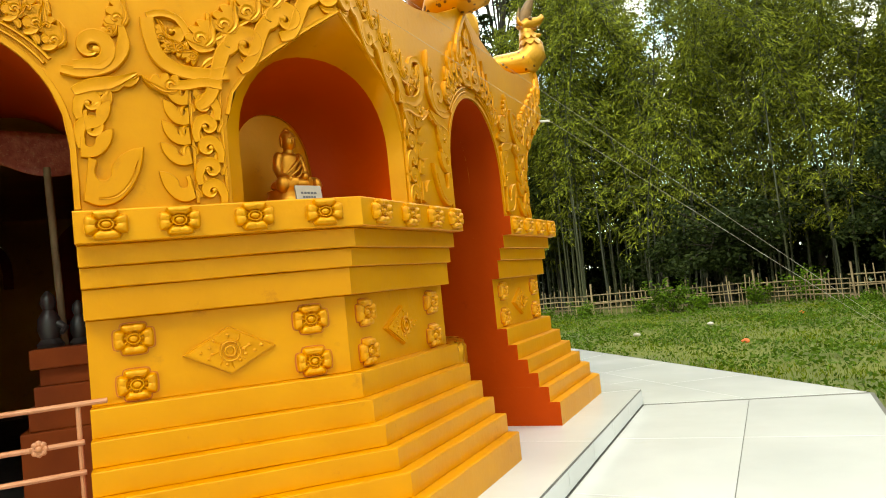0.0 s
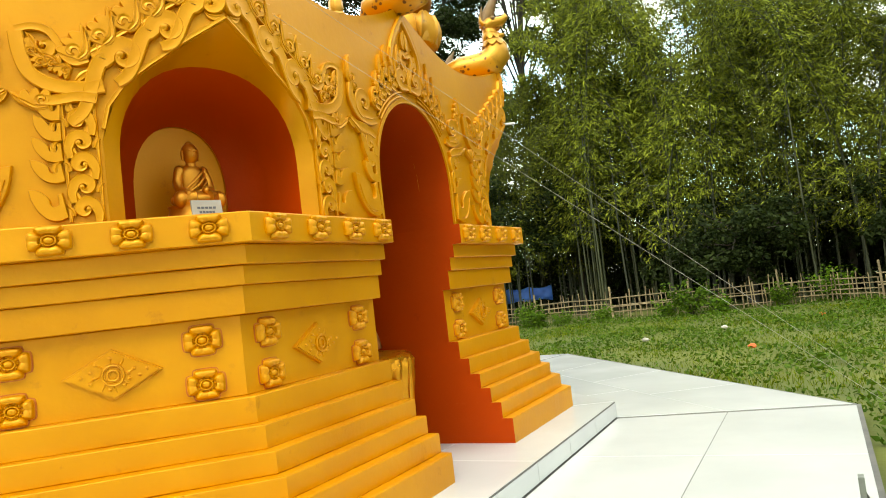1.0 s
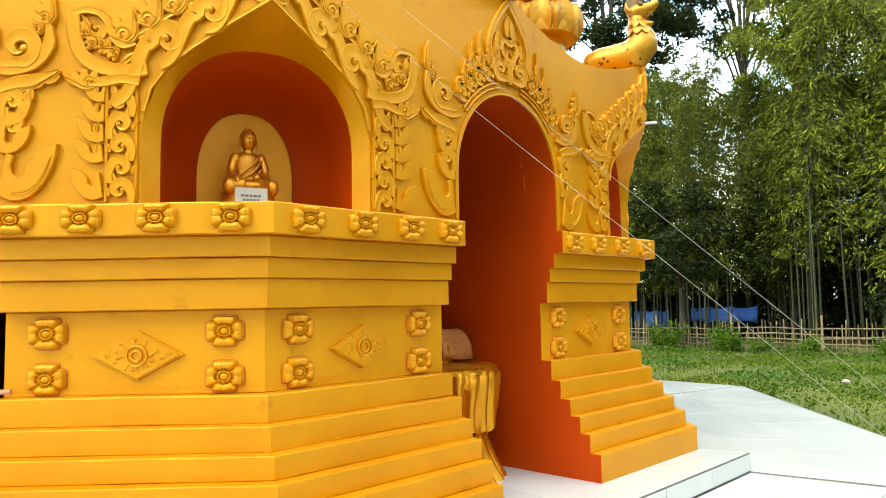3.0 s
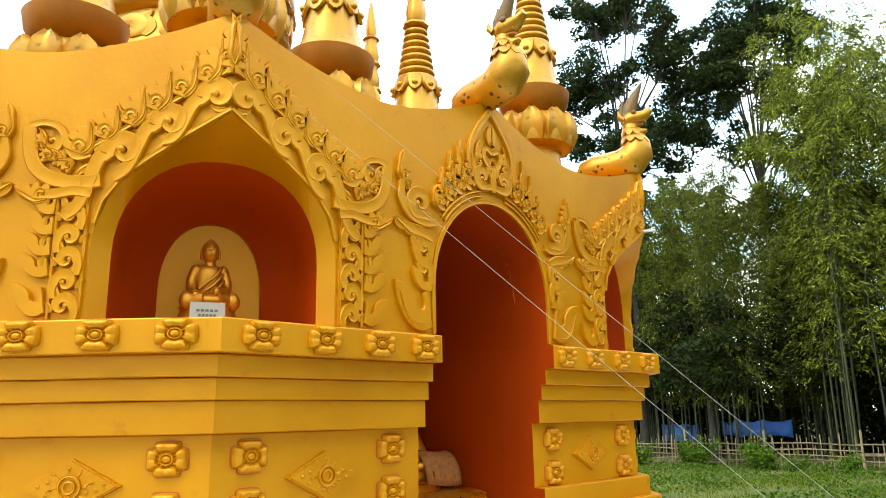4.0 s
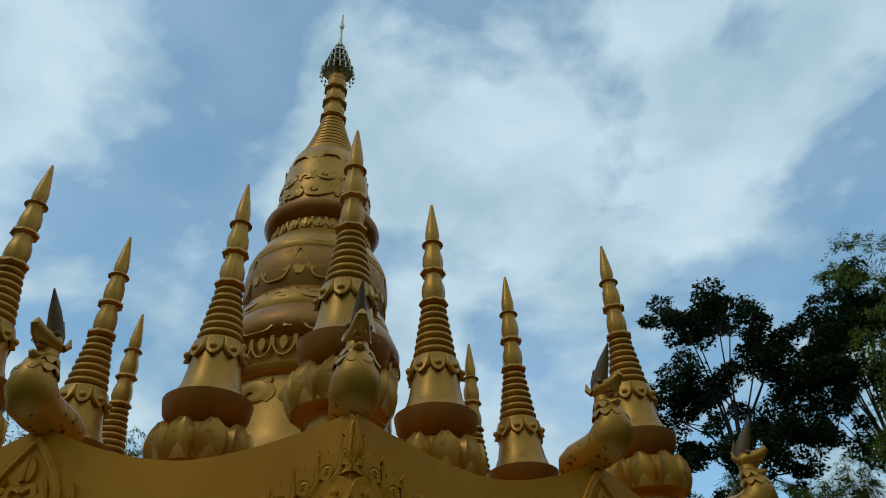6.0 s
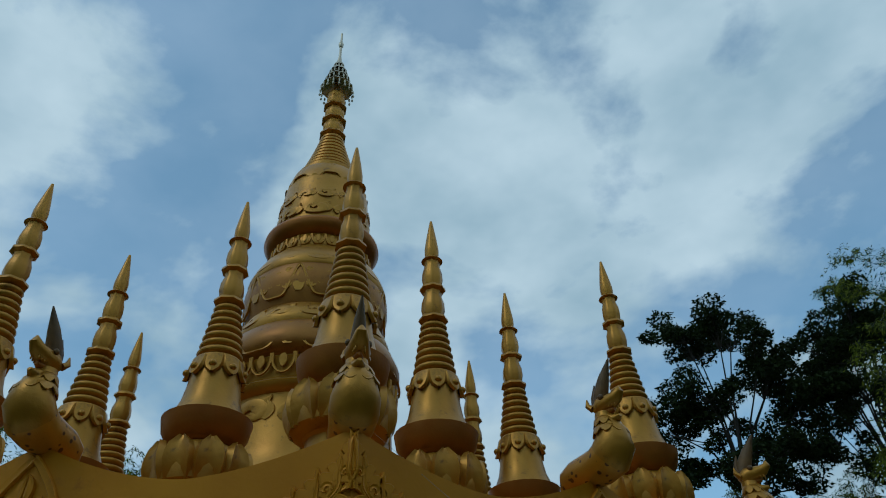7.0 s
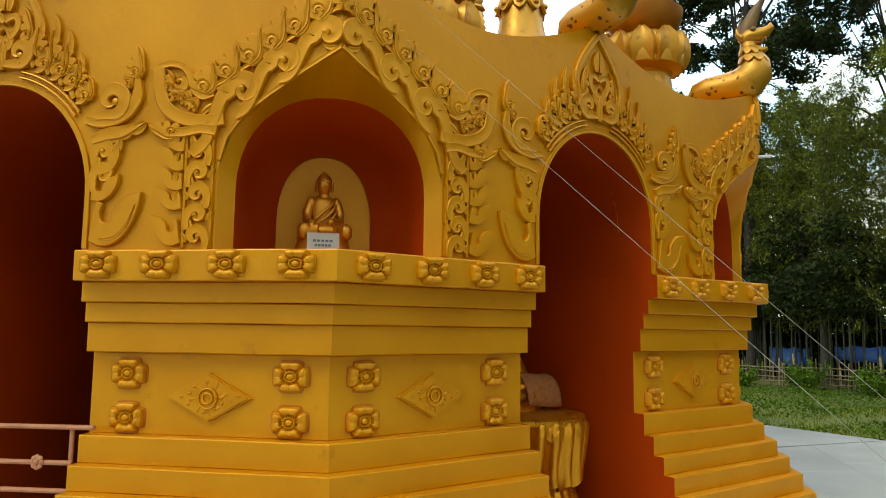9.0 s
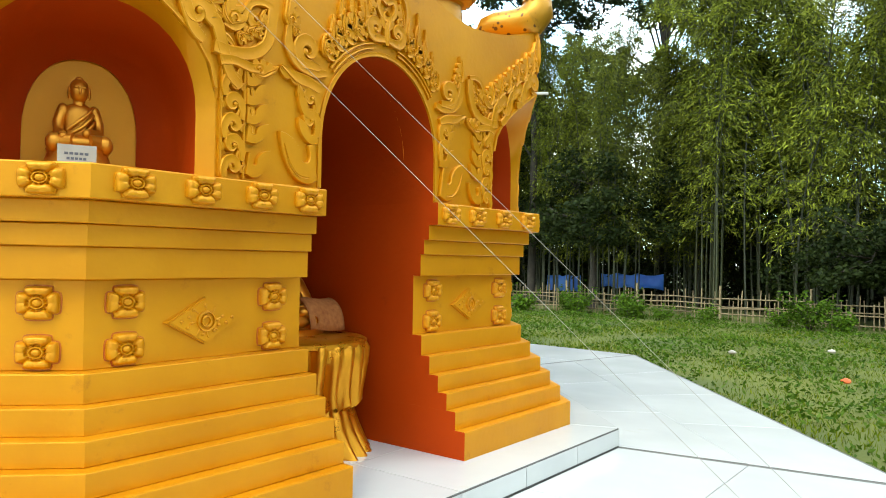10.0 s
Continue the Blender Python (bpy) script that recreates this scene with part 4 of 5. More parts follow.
# ---- serpent figures on the parapet ----
def naga_mesh():
    """A crouching serpent: spotted tail on the wall, full chest, ruffled collar, open beak turned up and a tall blade of a crest."""
    s = Shape()
    body = [(-0.40, 0, 0.02), (-0.34, 0, 0.07), (-0.25, 0, 0.095), (-0.14, 0, 0.10), (-0.03, 0, 0.105), (0.06, 0, 0.13), (0.115, 0, 0.20), (0.115, 0, 0.28), (0.09, 0, 0.35), (0.075, 0, 0.41), (0.075, 0, 0.46)]
    s.sweep(body, [0.06, 0.11, 0.125, 0.130, 0.138, 0.150, 0.148, 0.122, 0.094, 0.076, 0.068], 16)
    s.m = [1 if i // 16 > 4 else 0 for i in range(len(s.f))]
    # ruffled collars, each a ring of drooping points
    for x, z, r, n in ((0.058, 0.385, 0.086, 9), (0.075, 0.315, 0.108, 9)):
        rows = []
        for k, dz in ((0.80, 0.035), (1.0, 0.012), (1.16, -0.030), (1.12, -0.034), (0.86, 0.0)):
            ring = []
            for j in range(45):
                a = 2 * math.pi * j / 45
                q = abs(math.sin(n * a / 2)) if dz < -0.01 else 0.5
                ring.append((x + r * k * math.cos(a) * (0.96 + 0.08 * q) - 0.25 * dz, r * k * math.sin(a) * (0.96 + 0.08 * q), z + dz * (0.35 + 1.2 * q) if dz < -0.01 else z + dz))
            rows.append(ring)
        s.rings(rows, 1)
    # upper jaw with its curled snout, lower jaw dropped open, tongue
    s.sweep([(0.0, 0, 0.485), (0.06, 0, 0.515), (0.125, 0, 0.525), (0.185, 0, 0.540), (0.225, 0, 0.575), (0.220, 0, 0.610)], [0.060, 0.074, 0.058, 0.046, 0.032, 0.008], 12, 1)
    s.sweep([(0.03, 0, 0.430), (0.09, 0, 0.400), (0.15, 0, 0.380), (0.195, 0, 0.395)], [0.060, 0.048, 0.036, 0.012], 12, 1)
    s.sweep([(0.05, 0, 0.462), (0.11, 0, 0.456), (0.155, 0, 0.458)], [0.040, 0.030, 0.012], 8, 2)
    # crest: a tall blade and a smaller spike behind it
    s.sweep([(0.015, 0, 0.53), (0.05, 0, 0.62), (0.105, 0, 0.73), (0.18, 0, 0.86)], [0.058, 0.064, 0.046, 0.006], 10, 3, 0.7)
    s.sweep([(-0.02, 0, 0.52), (-0.02, 0, 0.61), (0.0, 0, 0.71)], [0.030, 0.024, 0.005], 8, 3)
    for y in (-1, 1):
        s.ball((0.095, y * 0.058, 0.558), (0.024, 0.017, 0.022), 8, 6, 3)
        s.sweep([(0.0, y * 0.052, 0.50), (-0.03, y * 0.066, 0.53), (-0.035, y * 0.062, 0.585)], [0.028, 0.020, 0.005], 8, 1)
        for i in range(4):
            s.ball((0.11 + 0.024 * i, y * (0.036 - 0.004 * i), 0.480), (0.006, 0.006, 0.014), 6, 4, 1)
    head = 11 * 16
    s.v = s.v[:head] + [(x + 0.028, y * 1.12, z) for x, y, z in s.v[head:]]
    return s.mesh("naga_statue", [SPOTTED, SPIRE, BROWN, HORN], True, 50)


NAGA = naga_mesh()
for k in range(8):
    a = -math.pi / 8 + math.pi / 4 * k
    r = CORNER - 0.10
    thing("naga_statue", "golden spotted serpent figure with open mouth and crest on the parapet", "statue",
          Matrix.Translation((r * math.cos(a), r * math.sin(a), 3.425)) @ Matrix.Rotation(a, 4, "Z") @ Matrix.Scale(0.97, 4), "serpents on the parapet", data=NAGA)
    a = math.pi / 4 * k
    r = WALL + 0.09
    thing("naga_statue", "golden spotted serpent figure with open mouth and crest on the parapet", "statue",
          Matrix.Translation((r * math.cos(a), r * math.sin(a), 3.50)) @ Matrix.Rotation(a, 4, "Z") @ Matrix.Scale(0.95, 4), "serpents on the parapet", data=NAGA)


# ---- seated figures in the niches ----
def seated_mesh():
    """A plain seated figure on a low throne, facing +x, half a metre high."""
    s = Shape()
    s.lathe([(0.17, 0), (0.185, 0.02), (0.17, 0.05), (0.155, 0.085), (0.165, 0.10), (0.0, 0.105)], 20)
    s.ball((0.02, 0, 0.125), (0.12, 0.16, 0.042), 18, 10)
    for y in (-1, 1):
        s.sweep([(0.0, y * 0.05, 0.125), (0.08, y * 0.125, 0.122), (0.13, y * 0.04, 0.128)], [0.042, 0.042, 0.03], 12)
        s.ball((0.08, y * 0.125, 0.122), (0.048, 0.046, 0.042), 12, 8)
        s.ball((-0.012, y * 0.078, 0.262), (0.034, 0.034, 0.034), 12, 8)
        s.sweep([(-0.012, y * 0.082, 0.262), (0.0, y * 0.102, 0.21), (0.03, y * 0.10, 0.165), (0.10, y * (0.085 if y < 0 else 0.03), 0.15 if y < 0 else 0.165)], [0.031, 0.030, 0.027, 0.021], 12)
        s.ball((0.105, y * (0.085 if y < 0 else 0.03), 0.145 if y < 0 else 0.162), (0.03, 0.024, 0.02), 10, 6)
        s.ball((-0.006, y * 0.052, 0.345), (0.012, 0.008, 0.028), 8, 6)
        s.ball((0.05, y * 0.018, 0.362), (0.006, 0.014, 0.005), 8, 5)
    s.sweep([(-0.02, 0, 0.11), (-0.016, 0, 0.17), (-0.014, 0, 0.22), (-0.014, 0, 0.26), (-0.012, 0, 0.286), (-0.01, 0, 0.298)], [0.062, 0.050, 0.054, 0.056, 0.044, 0.026], 18, flat=1.45)
    for q in (0.0, 0.022, 0.044):
        s.sweep([(0.012 - q * 0.3, 0.072 + q * 0.4, 0.284 - q), (0.046, 0.040 + q * 0.6, 0.250 - q), (0.054, -0.01 + q, 0.215 - q), (0.040, -0.062 + q, 0.180 - q * 0.6)], [0.006, 0.009, 0.009, 0.006], 8)
    s.sweep([(-0.01, 0, 0.285), (-0.006, 0, 0.32)], [0.032, 0.030], 12)
    s.ball((0.0, 0, 0.350), (0.052, 0.047, 0.050), 18, 12)
    s.ball((0.052, 0, 0.345), (0.010, 0.008, 0.014), 8, 6)
    s.ball((-0.010, 0, 0.366), (0.050, 0.050, 0.040), 16, 10)
    s.ball((-0.012, 0, 0.402), (0.022, 0.024, 0.013), 12, 6)
    return s.mesh("seated_statue", STATUE, True, 60)


SEAT = seated_mesh()
card = Shape().box((0, -0.085, 0), (0.012, 0.085, 0.125))
CARD_ME = card.mesh("plaque", WHITE)
lines = Shape()
for i, (w, z) in enumerate(((0.055, 0.075), (0.045, 0.05), (0.03, 0.025))):
    for j in range(5):
        y0 = -w + 2 * w * j / 5
        lines.box((0.012, y0, z), (0.0135, y0 + 2 * w / 5 * 0.75, z + 0.012))
LINES_ME = lines.mesh("writing", INK)
for k in range(8):
    a = -math.pi / 8 + math.pi / 4 * k
    m = Matrix.Rotation(a, 4, "Z")
    thing("seated_statue", "small shiny golden seated figure on a low throne in the niche", "statue", m @ Matrix.Translation((CORNER - 0.57, -0.022, 1.902)) @ Matrix.Rotation(0.05, 4, "Z") @ Matrix.Diagonal((0.92, 0.90, 1.20, 1)), "figures in the niches", data=SEAT)
    p = thing("plaque", "small white donor plaque with rows of unreadable dark writing", "plaque", m @ Matrix.Translation((CORNER - 0.375, -0.035, 1.902)) @ Matrix.Rotation(-0.16, 4, "Y"), "plaques in the niches", data=CARD_ME)
    part("writing", LINES_ME, p)


# ---- the alcove of the near face: draped pedestal with a seated figure ----
def drape(name, prof, folds, depth, hem):
    """A skirt of moulded cloth: pleats that deepen downwards and a scalloped hem."""
    s, seg, rows = Shape(), 132, []
    for i, (r, z) in enumerate(prof):
        t = i / (len(prof) - 1)
        ring = []
        for j in range(seg):
            a = 2 * math.pi * j / seg
            q = folds * a + 0.9 * math.sin(3 * a) + 0.8 * math.sin(2.5 * t + a)
            w = depth * (0.35 + t) * (abs(math.sin(q / 2)) ** 0.7 - 0.5) + 0.02 * math.sin(29 * a + 4 * t)
            ring.append((r * (1 + w) * math.cos(a), 0.95 * r * (1 + w) * math.sin(a), z + hem * t * (abs(math.sin(q / 2)) - 0.5)))
        rows.append(ring)
    s.rings(rows, caps=False)
    return s.mesh(name, DRAPE, True, 60)


pedestal = thing("draped_pedestal", "golden pedestal moulded like two tiers of hanging pleated cloth", "pedestal", Matrix.Translation((3.74, 0, 0.154)))
part("top", Shape().lathe([(0.44, 0.72), (0.50, 0.745), (0.50, 0.775), (0.47, 0.79), (0.2, 0.79)], 40).mesh("top", DRAPE, True), pedestal)
part("upper_drape", drape("upper_drape", [(0.49, 0.76), (0.50, 0.72), (0.485, 0.62), (0.46, 0.50), (0.44, 0.40), (0.435, 0.32)], 22, 0.20, 0.07), pedestal)
part("lower_drape", drape("lower_drape", [(0.39, 0.42), (0.40, 0.30), (0.43, 0.18), (0.475, 0.07), (0.51, 0.0)], 24, 0.16, 0.0), pedestal)
thing("seated_statue", "large golden seated figure on the draped pedestal", "statue", Matrix.Translation((3.50, 0.0, 0.80)) @ Matrix.Diagonal((2.0, 2.5, 1.9, 1)), data=SEAT)
cloth = Shape()
rows = []
for i in range(9):
    t = i / 8
    rows.append([(3.62 + 0.17 * math.sin(1.5 * t) + 0.008 * math.sin(9 * y), y, 1.19 - 0.22 * t * t + 0.01 * math.sin(14 * y)) for y in (0.08 + 0.34 * j / 12 for j in range(13))])
cloth.rings(rows, closed=False)
CLOTH = material("brown_cloth", (0.26, 0.085, 0.025), (0.40, 0.155, 0.05), 30, 0.8, 0.4, 60, spec=0.1)
sash = thing("offering_cloth", "brown patterned cloth laid over the lap of the seated figure", "cloth", data=cloth.mesh("offering_cloth", CLOTH, True))
sash.modifiers.new("thick", "SOLIDIFY").thickness = 0.012

# alcove of the face beside it: railing, altar, offerings
m = turn(7)
rail = thing("railing", "pinkish painted metal railing with round flower boss across the alcove", "railing", m)
XR = LEDGE - 0.14
for z, u in ((1.0, 0.60), (0.82, 0.49), (0.68, 0.49), (0.50, 0.49)):
    part("bar", Shape().sweep([(XR, -u, z), (XR, 0, z - 0.006), (XR, u, z)], 0.013, 8).mesh("bar", RAIL, True), rail)
for u in (-0.47, 0.0, 0.47):
    part("post", Shape().sweep([(XR - 0.014, u, 0.15), (XR - 0.014, u, 0.60), (XR - 0.014, u, 1.0)], 0.012, 8).mesh("post", RAIL, True), rail)
for u in (0.30, -0.25):
    b = Shape()
    for k in range(8):
        a = math.pi / 4 * k
        b.ball((XR + 0.012, u + 0.024 * math.cos(a), 0.82 + 0.024 * math.sin(a)), (0.010, 0.016, 0.016), 8, 5)
    b.ball((XR + 0.018, u, 0.82), (0.014, 0.016, 0.016), 8, 6)
    part("boss", b.mesh("boss", RAIL, True), rail, "small round flower boss")
altar = thing("altar", "stepped dark red-brown altar block inside the alcove", "altar", m)
ALTAR = material("altar_paint", (0.13, 0.022, 0.004), (0.19, 0.036, 0.006), 3, 0.6, 0.2, 20, dirt=(0.09, 0.02, 0.006), spec=0.1)
for o, z0, z1 in ((0.12, 0.15, 0.80), (0.08, 0.80, 0.93), (0.05, 0.93, 1.04), (0.02, 1.04, 1.14), (0.06, 1.14, 1.25)):
    bevelled(part("course", Shape().box((3.0, 0.22 - o, z0), (3.62 + o, 0.50, z1)).mesh("course", ALTAR), altar), 0.006)
# a fringed cloth hung across the inner end of the passage
s = Shape()
rows = []
for i in range(7):
    t = i / 6
    rows.append([(2.98 + 0.02 * math.sin(11 * y) * (0.3 + t), y, 2.66 - 0.10 * abs(y) - (0.20 + 0.09 * abs(math.sin(5.5 * y + 0.4))) * t) for y in (-0.52 + 1.04 * j / 40 for j in range(41))])
s.rings(rows, closed=False)
VAL = material("pink_brocade", (0.30, 0.045, 0.03), (0.50, 0.14, 0.08), 22, 0.55, 0.5, 50, dirt=(0.55, 0.30, 0.16), dirt_at=0.56)
valance = thing("valance", "pinkish patterned cloth valance hung inside the arch", "valance", m, data=s.mesh("valance", VAL, True))
valance.modifiers.new("thick", "SOLIDIFY").thickness = 0.006
fig = Shape()
fig.lathe([(0.07, 0), (0.075, 0.02), (0.05, 0.05), (0.065, 0.10), (0.06, 0.17), (0.03, 0.22), (0.045, 0.26), (0.035, 0.30), (0.01, 0.33)], 12)
fig.sweep([(0.03, 0.05, 0.14), (0.05, 0.09, 0.11), (0.08, 0.07, 0.08)], [0.022, 0.02, 0.014], 8)
FIG = fig.mesh("figurine", BLACK, True)
for x, u, q in ((3.50, 0.25, 1.0), (3.44, 0.40, 0.8)):
    thing("figurine", "small black figurine on the altar", "figurine", m @ Matrix.Translation((x, u, 1.25)) @ Matrix.Scale(q, 4), "figurines on the altar", data=FIG)
thing("pole", "pale upright pole leaning inside the alcove", "pole", m, data=Shape().sweep([(3.30, 0.30, 1.25), (3.30, 0.285, 1.8), (3.29, 0.27, 2.35)], 0.022, 10).mesh("pole", DRYBAM, True))

# two cords run from a corner spire to the ground
for a, b in (((3.62, -1.60, 4.13), (8.2, -0.78, -0.12)), ((3.62, -1.60, 3.84), (8.24, -1.18, -0.10))):
    pts = []
    for i in range(21):
        t = i / 20
        p = Vector(a).lerp(Vector(b), t)
        pts.append((p.x, p.y, p.z - 0.008 * math.sin(math.pi * t)))
    thing("cord", "thin white cord stretched from the roof spire down to the grass", "cord", group="guy cords", data=Shape().sweep(pts, 0.0009, 5).mesh("cord", CORD, True))
# a drain spout at the far niche
thing("drain_spout", "short grey pipe end sticking out of the wall corner", "pipe", data=Shape().sweep([(4.35, 1.80, 2.93), (4.64, 1.925, 2.92)], [0.012, 0.012], 10).mesh("drain_spout", PVC, True))


# a short stake at the edge of the terrace
stake = thing("stake", "short grey-green metal stake with a black strut on the terrace edge", "stake", Matrix.Translation((7.13, -1.25, 0)))
bevelled(part("plate", Shape().box((-0.012, -0.028, 0.0), (0.012, 0.028, 0.43)).mesh("plate", material("grey_green_metal", (0.09, 0.10, 0.085), (0.14, 0.15, 0.13), 9, 0.5, 0.2, 30)), stake), 0.004)
part("strut", Shape().sweep([(0.0, 0.02, 0.36), (0.10, -0.02, 0.15), (0.16, -0.04, 0.0)], 0.010, 8).mesh("strut", BLACK, True), stake, "thin black strut")


# ---- plants ----
def leaf_mesh(name, centres, sizes, mat, rnd, droop=0.5, slim=0.2, along=None):
    """Many small pointed leaves in one mesh; along: the heading of the twig that each leaf hangs from."""
    n = len(centres)
    c = np.array(centres, float)
    az = rnd.uniform(0, 2 * np.pi, n) if along is None else np.array(along) + rnd.normal(0, 0.55, n)
    el = rnd.normal(-droop, 0.45, n)
    d = np.stack([np.cos(az) * np.cos(el), np.sin(az) * np.cos(el), np.sin(el)], 1)
    side = np.cross(d, rnd.normal(0, 1, (n, 3)))
    side /= np.linalg.norm(side, axis=1)[:, None] + 1e-9
    ln = np.array(sizes, float)[:, None]
    v = np.stack([c, c + d * ln * 0.45 + side * ln * slim, c + d * ln, c + d * ln * 0.45 - side * ln * slim], 1).reshape(-1, 3)
    me = bpy.data.meshes.new(name)
    me.from_pydata(v.tolist(), [], np.arange(4 * n).reshape(-1, 4).tolist())
    me.materials.append(mat)
    return me


def bamboo(seed, culms=9, height=11.0, leaves=900, lean=None, low=0.17):
    """A clump of arching culms; plumes of twigs with hanging leaves above a bare foot."""
    rnd = np.random.default_rng(seed)
    s, pts, sizes, heads = Shape(), [], [], []
    for _ in range(culms):
        x, y = rnd.normal(0, 0.55, 2)
        az, bendy = rnd.uniform(0, 2 * np.pi), rnd.uniform(0.6, 3.8)
        if lean:
            az, bendy = lean[0] + rnd.normal(0, 0.15), lean[1] * rnd.uniform(0.8, 1.1)
        h = height * rnd.uniform(0.75, 1.1)
        line = []
        for i in range(13):
            t = i / 12
            off = bendy * t ** 2.6
            line.append((x + 0.3 * t * x + off * math.cos(az), y + 0.3 * t * y + off * math.sin(az), h * (t - 0.14 * t ** 5 * bendy / 3)))
        s.sweep(line, [0.034 * (1 - 0.85 * i / 12) for i in range(13)], 6)
        for t in rnd.beta(1.7, 1.15, leaves // 13) * (0.99 - low) + low:
            k = min(int(t * 12), 11)
            q = t * 12 - k
            p = np.array(line[k]) * (1 - q) + np.array(line[k + 1]) * q
            a, l = rnd.uniform(0, 2 * np.pi), rnd.uniform(0.35, 1.5) * (1.15 - 0.65 * t)
            rise = rnd.uniform(-0.1, 0.45) * l
            mid = p + np.array([math.cos(a) * l * 0.55, math.sin(a) * l * 0.55, rise])
            tip = p + np.array([math.cos(a) * l, math.sin(a) * l, rise - 0.35 * l])
            s.sweep([tuple(p), tuple(mid), tuple(tip)], [0.008, 0.005, 0.002], 3)
            for _ in range(22):
                w = rnd.uniform(0.15, 1.0)
                at = p + (mid - p) * w * 2 if w < 0.5 else mid + (tip - mid) * (w * 2 - 1)
                pts.append(at + rnd.normal(0, 0.065, 3))
                sizes.append(rnd.uniform(0.09, 0.20))
                heads.append(a)
    return s.mesh("stem", BAMBOO, True), leaf_mesh("crown", pts, sizes, BLEAF, rnd, 0.6, 0.11, heads)


def tree(seed, top=18.0, wide=2.6, limbs=11, each=150, low=0.46, drop=0.15):
    """A bare bole with forking limbs and a crown of leaf clumps with gaps."""
    rnd = np.random.default_rng(seed)
    s, pts, sizes = Shape(), [], []
    fork = top * low
    s.sweep([(0, 0, -0.3), (0.05, 0, fork * 0.5), (0.0, 0.05, fork)], [0.16, 0.13, 0.10], 9)
    for i in range(limbs):
        a = i * 2.4 + rnd.uniform(-0.3, 0.3)
        rise = rnd.uniform(drop, 0.95)
        h = fork + (top - fork) * rise
        out = wide * rnd.uniform(0.35, 1.0) * (1.15 - 0.75 * max(0, rise - 0.45))
        tip = np.array([out * math.cos(a), out * math.sin(a), h])
        base = np.array([0, 0, min(fork * rnd.uniform(0.82, 1.0), h - 0.9)])
        mid = base * 0.45 + tip * 0.55 + np.array([-0.15 * tip[0], -0.15 * tip[1], 0.3])
        s.sweep([tuple(base), tuple(mid), tuple(tip)], [0.055, 0.036, 0.016], 7)
        for _ in range(7):
            c = tip + rnd.normal(0, 0.58, 3) * np.array([1, 1, 0.75])
            s.sweep([tuple(mid * 0.3 + tip * 0.7), tuple(c)], [0.03, 0.01], 4)
            size = rnd.uniform(0.36, 0.62)
            ball = rnd.normal(0, 1, (each, 3))
            ball /= np.linalg.norm(ball, axis=1)[:, None]
            ball *= (rnd.uniform(0.25, 1.0, each) ** 0.5)[:, None] * size
            pts += list(c + ball * np.array([1, 1, 0.7]))
            sizes += list(rnd.uniform(0.10, 0.21, each))
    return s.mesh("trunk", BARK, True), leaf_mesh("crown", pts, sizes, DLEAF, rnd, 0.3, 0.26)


def plant(name, label, category, meshes, m, group="", names=("trunk", "crown")):
    ob = thing(name, label, category, m, group)
    for nm, me in zip(names, meshes):
        part(nm, me, ob)
    return ob


rnd = random.Random(11)
KINDS = [bamboo(21, 11, 13.0, 2000), bamboo(22, 10, 11.0, 2100), bamboo(23, 11, 14.5, 2000), bamboo(24, 11, 9.5, 2100), bamboo(25, 9, 15.5, 1800)]
THIN = [bamboo(26, 9, 13.0, 900), bamboo(27, 9, 15.0, 900)]
for i in range(42):
    row = i % 3
    x = -11 + 40 * (i + rnd.uniform(-0.4, 0.4)) / 42
    y = 19.6 + row * 2.4 + rnd.uniform(-0.7, 0.7) - max(0, x - 6) * 0.40
    k = KINDS[rnd.randrange(5)]
    q = rnd.uniform(0.85, 1.1) * (0.80 if -8 < x < -1.5 else 1.22 if -1.5 < x < 5 else 0.98)
    c = plant("bamboo_clump", "tall dense green bamboo clump with arching leafy culms", "bamboo", k, Matrix.Translation((x, y, -0.15)) @ Matrix.Rotation(rnd.uniform(0, 6.28), 4, "Z") @ Matrix.Scale(q, 4), "bamboo grove", ("stem", "crown"))
plant("bamboo_clump", "tall bamboo clump whose leafy tips arch far over", "bamboo", bamboo(29, 4, 19.6, 1500, (3.25, 4.6)), Matrix.Translation((3.4, 20.4, -0.15)), "bamboo grove", ("stem", "crown"))
# ring out of view behind the camera, added to block low sky light
for i in range(44):
    a = radians(-178 + 208 * i / 44 + rnd.uniform(-2, 2))
    r = rnd.uniform(15, 20)
    plant("bamboo_clump", "tall dense green bamboo clump with arching leafy culms", "bamboo", THIN[rnd.randrange(2)], Matrix.Translation((2 + r * math.cos(a), -1 + r * math.sin(a), -0.15)) @ Matrix.Rotation(rnd.uniform(0, 6.28), 4, "Z") @ Matrix.Scale(rnd.uniform(0.8, 1.0), 4), "bamboo grove", ("stem", "crown"))
# extra rear row, added to shut out horizon light between the stems
for i in range(20):
    x = -16 + 34 * i / 20 + rnd.uniform(-0.6, 0.6)
    plant("bamboo_clump", "tall dense green bamboo clump with arching leafy culms", "bamboo", THIN[rnd.randrange(2)], Matrix.Translation((x, 27.5 + rnd.uniform(-1.5, 1.5) - max(0, x - 6) * 0.4, -0.15)) @ Matrix.Rotation(rnd.uniform(0, 6.28), 4, "Z") @ Matrix.Scale(rnd.uniform(0.6, 0.8), 4), "bamboo grove", ("stem", "crown"))
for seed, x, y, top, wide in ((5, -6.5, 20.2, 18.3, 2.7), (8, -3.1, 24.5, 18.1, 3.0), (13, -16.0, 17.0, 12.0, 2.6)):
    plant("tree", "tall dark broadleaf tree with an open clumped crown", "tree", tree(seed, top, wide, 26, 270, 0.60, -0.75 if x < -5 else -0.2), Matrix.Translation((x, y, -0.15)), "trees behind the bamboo")
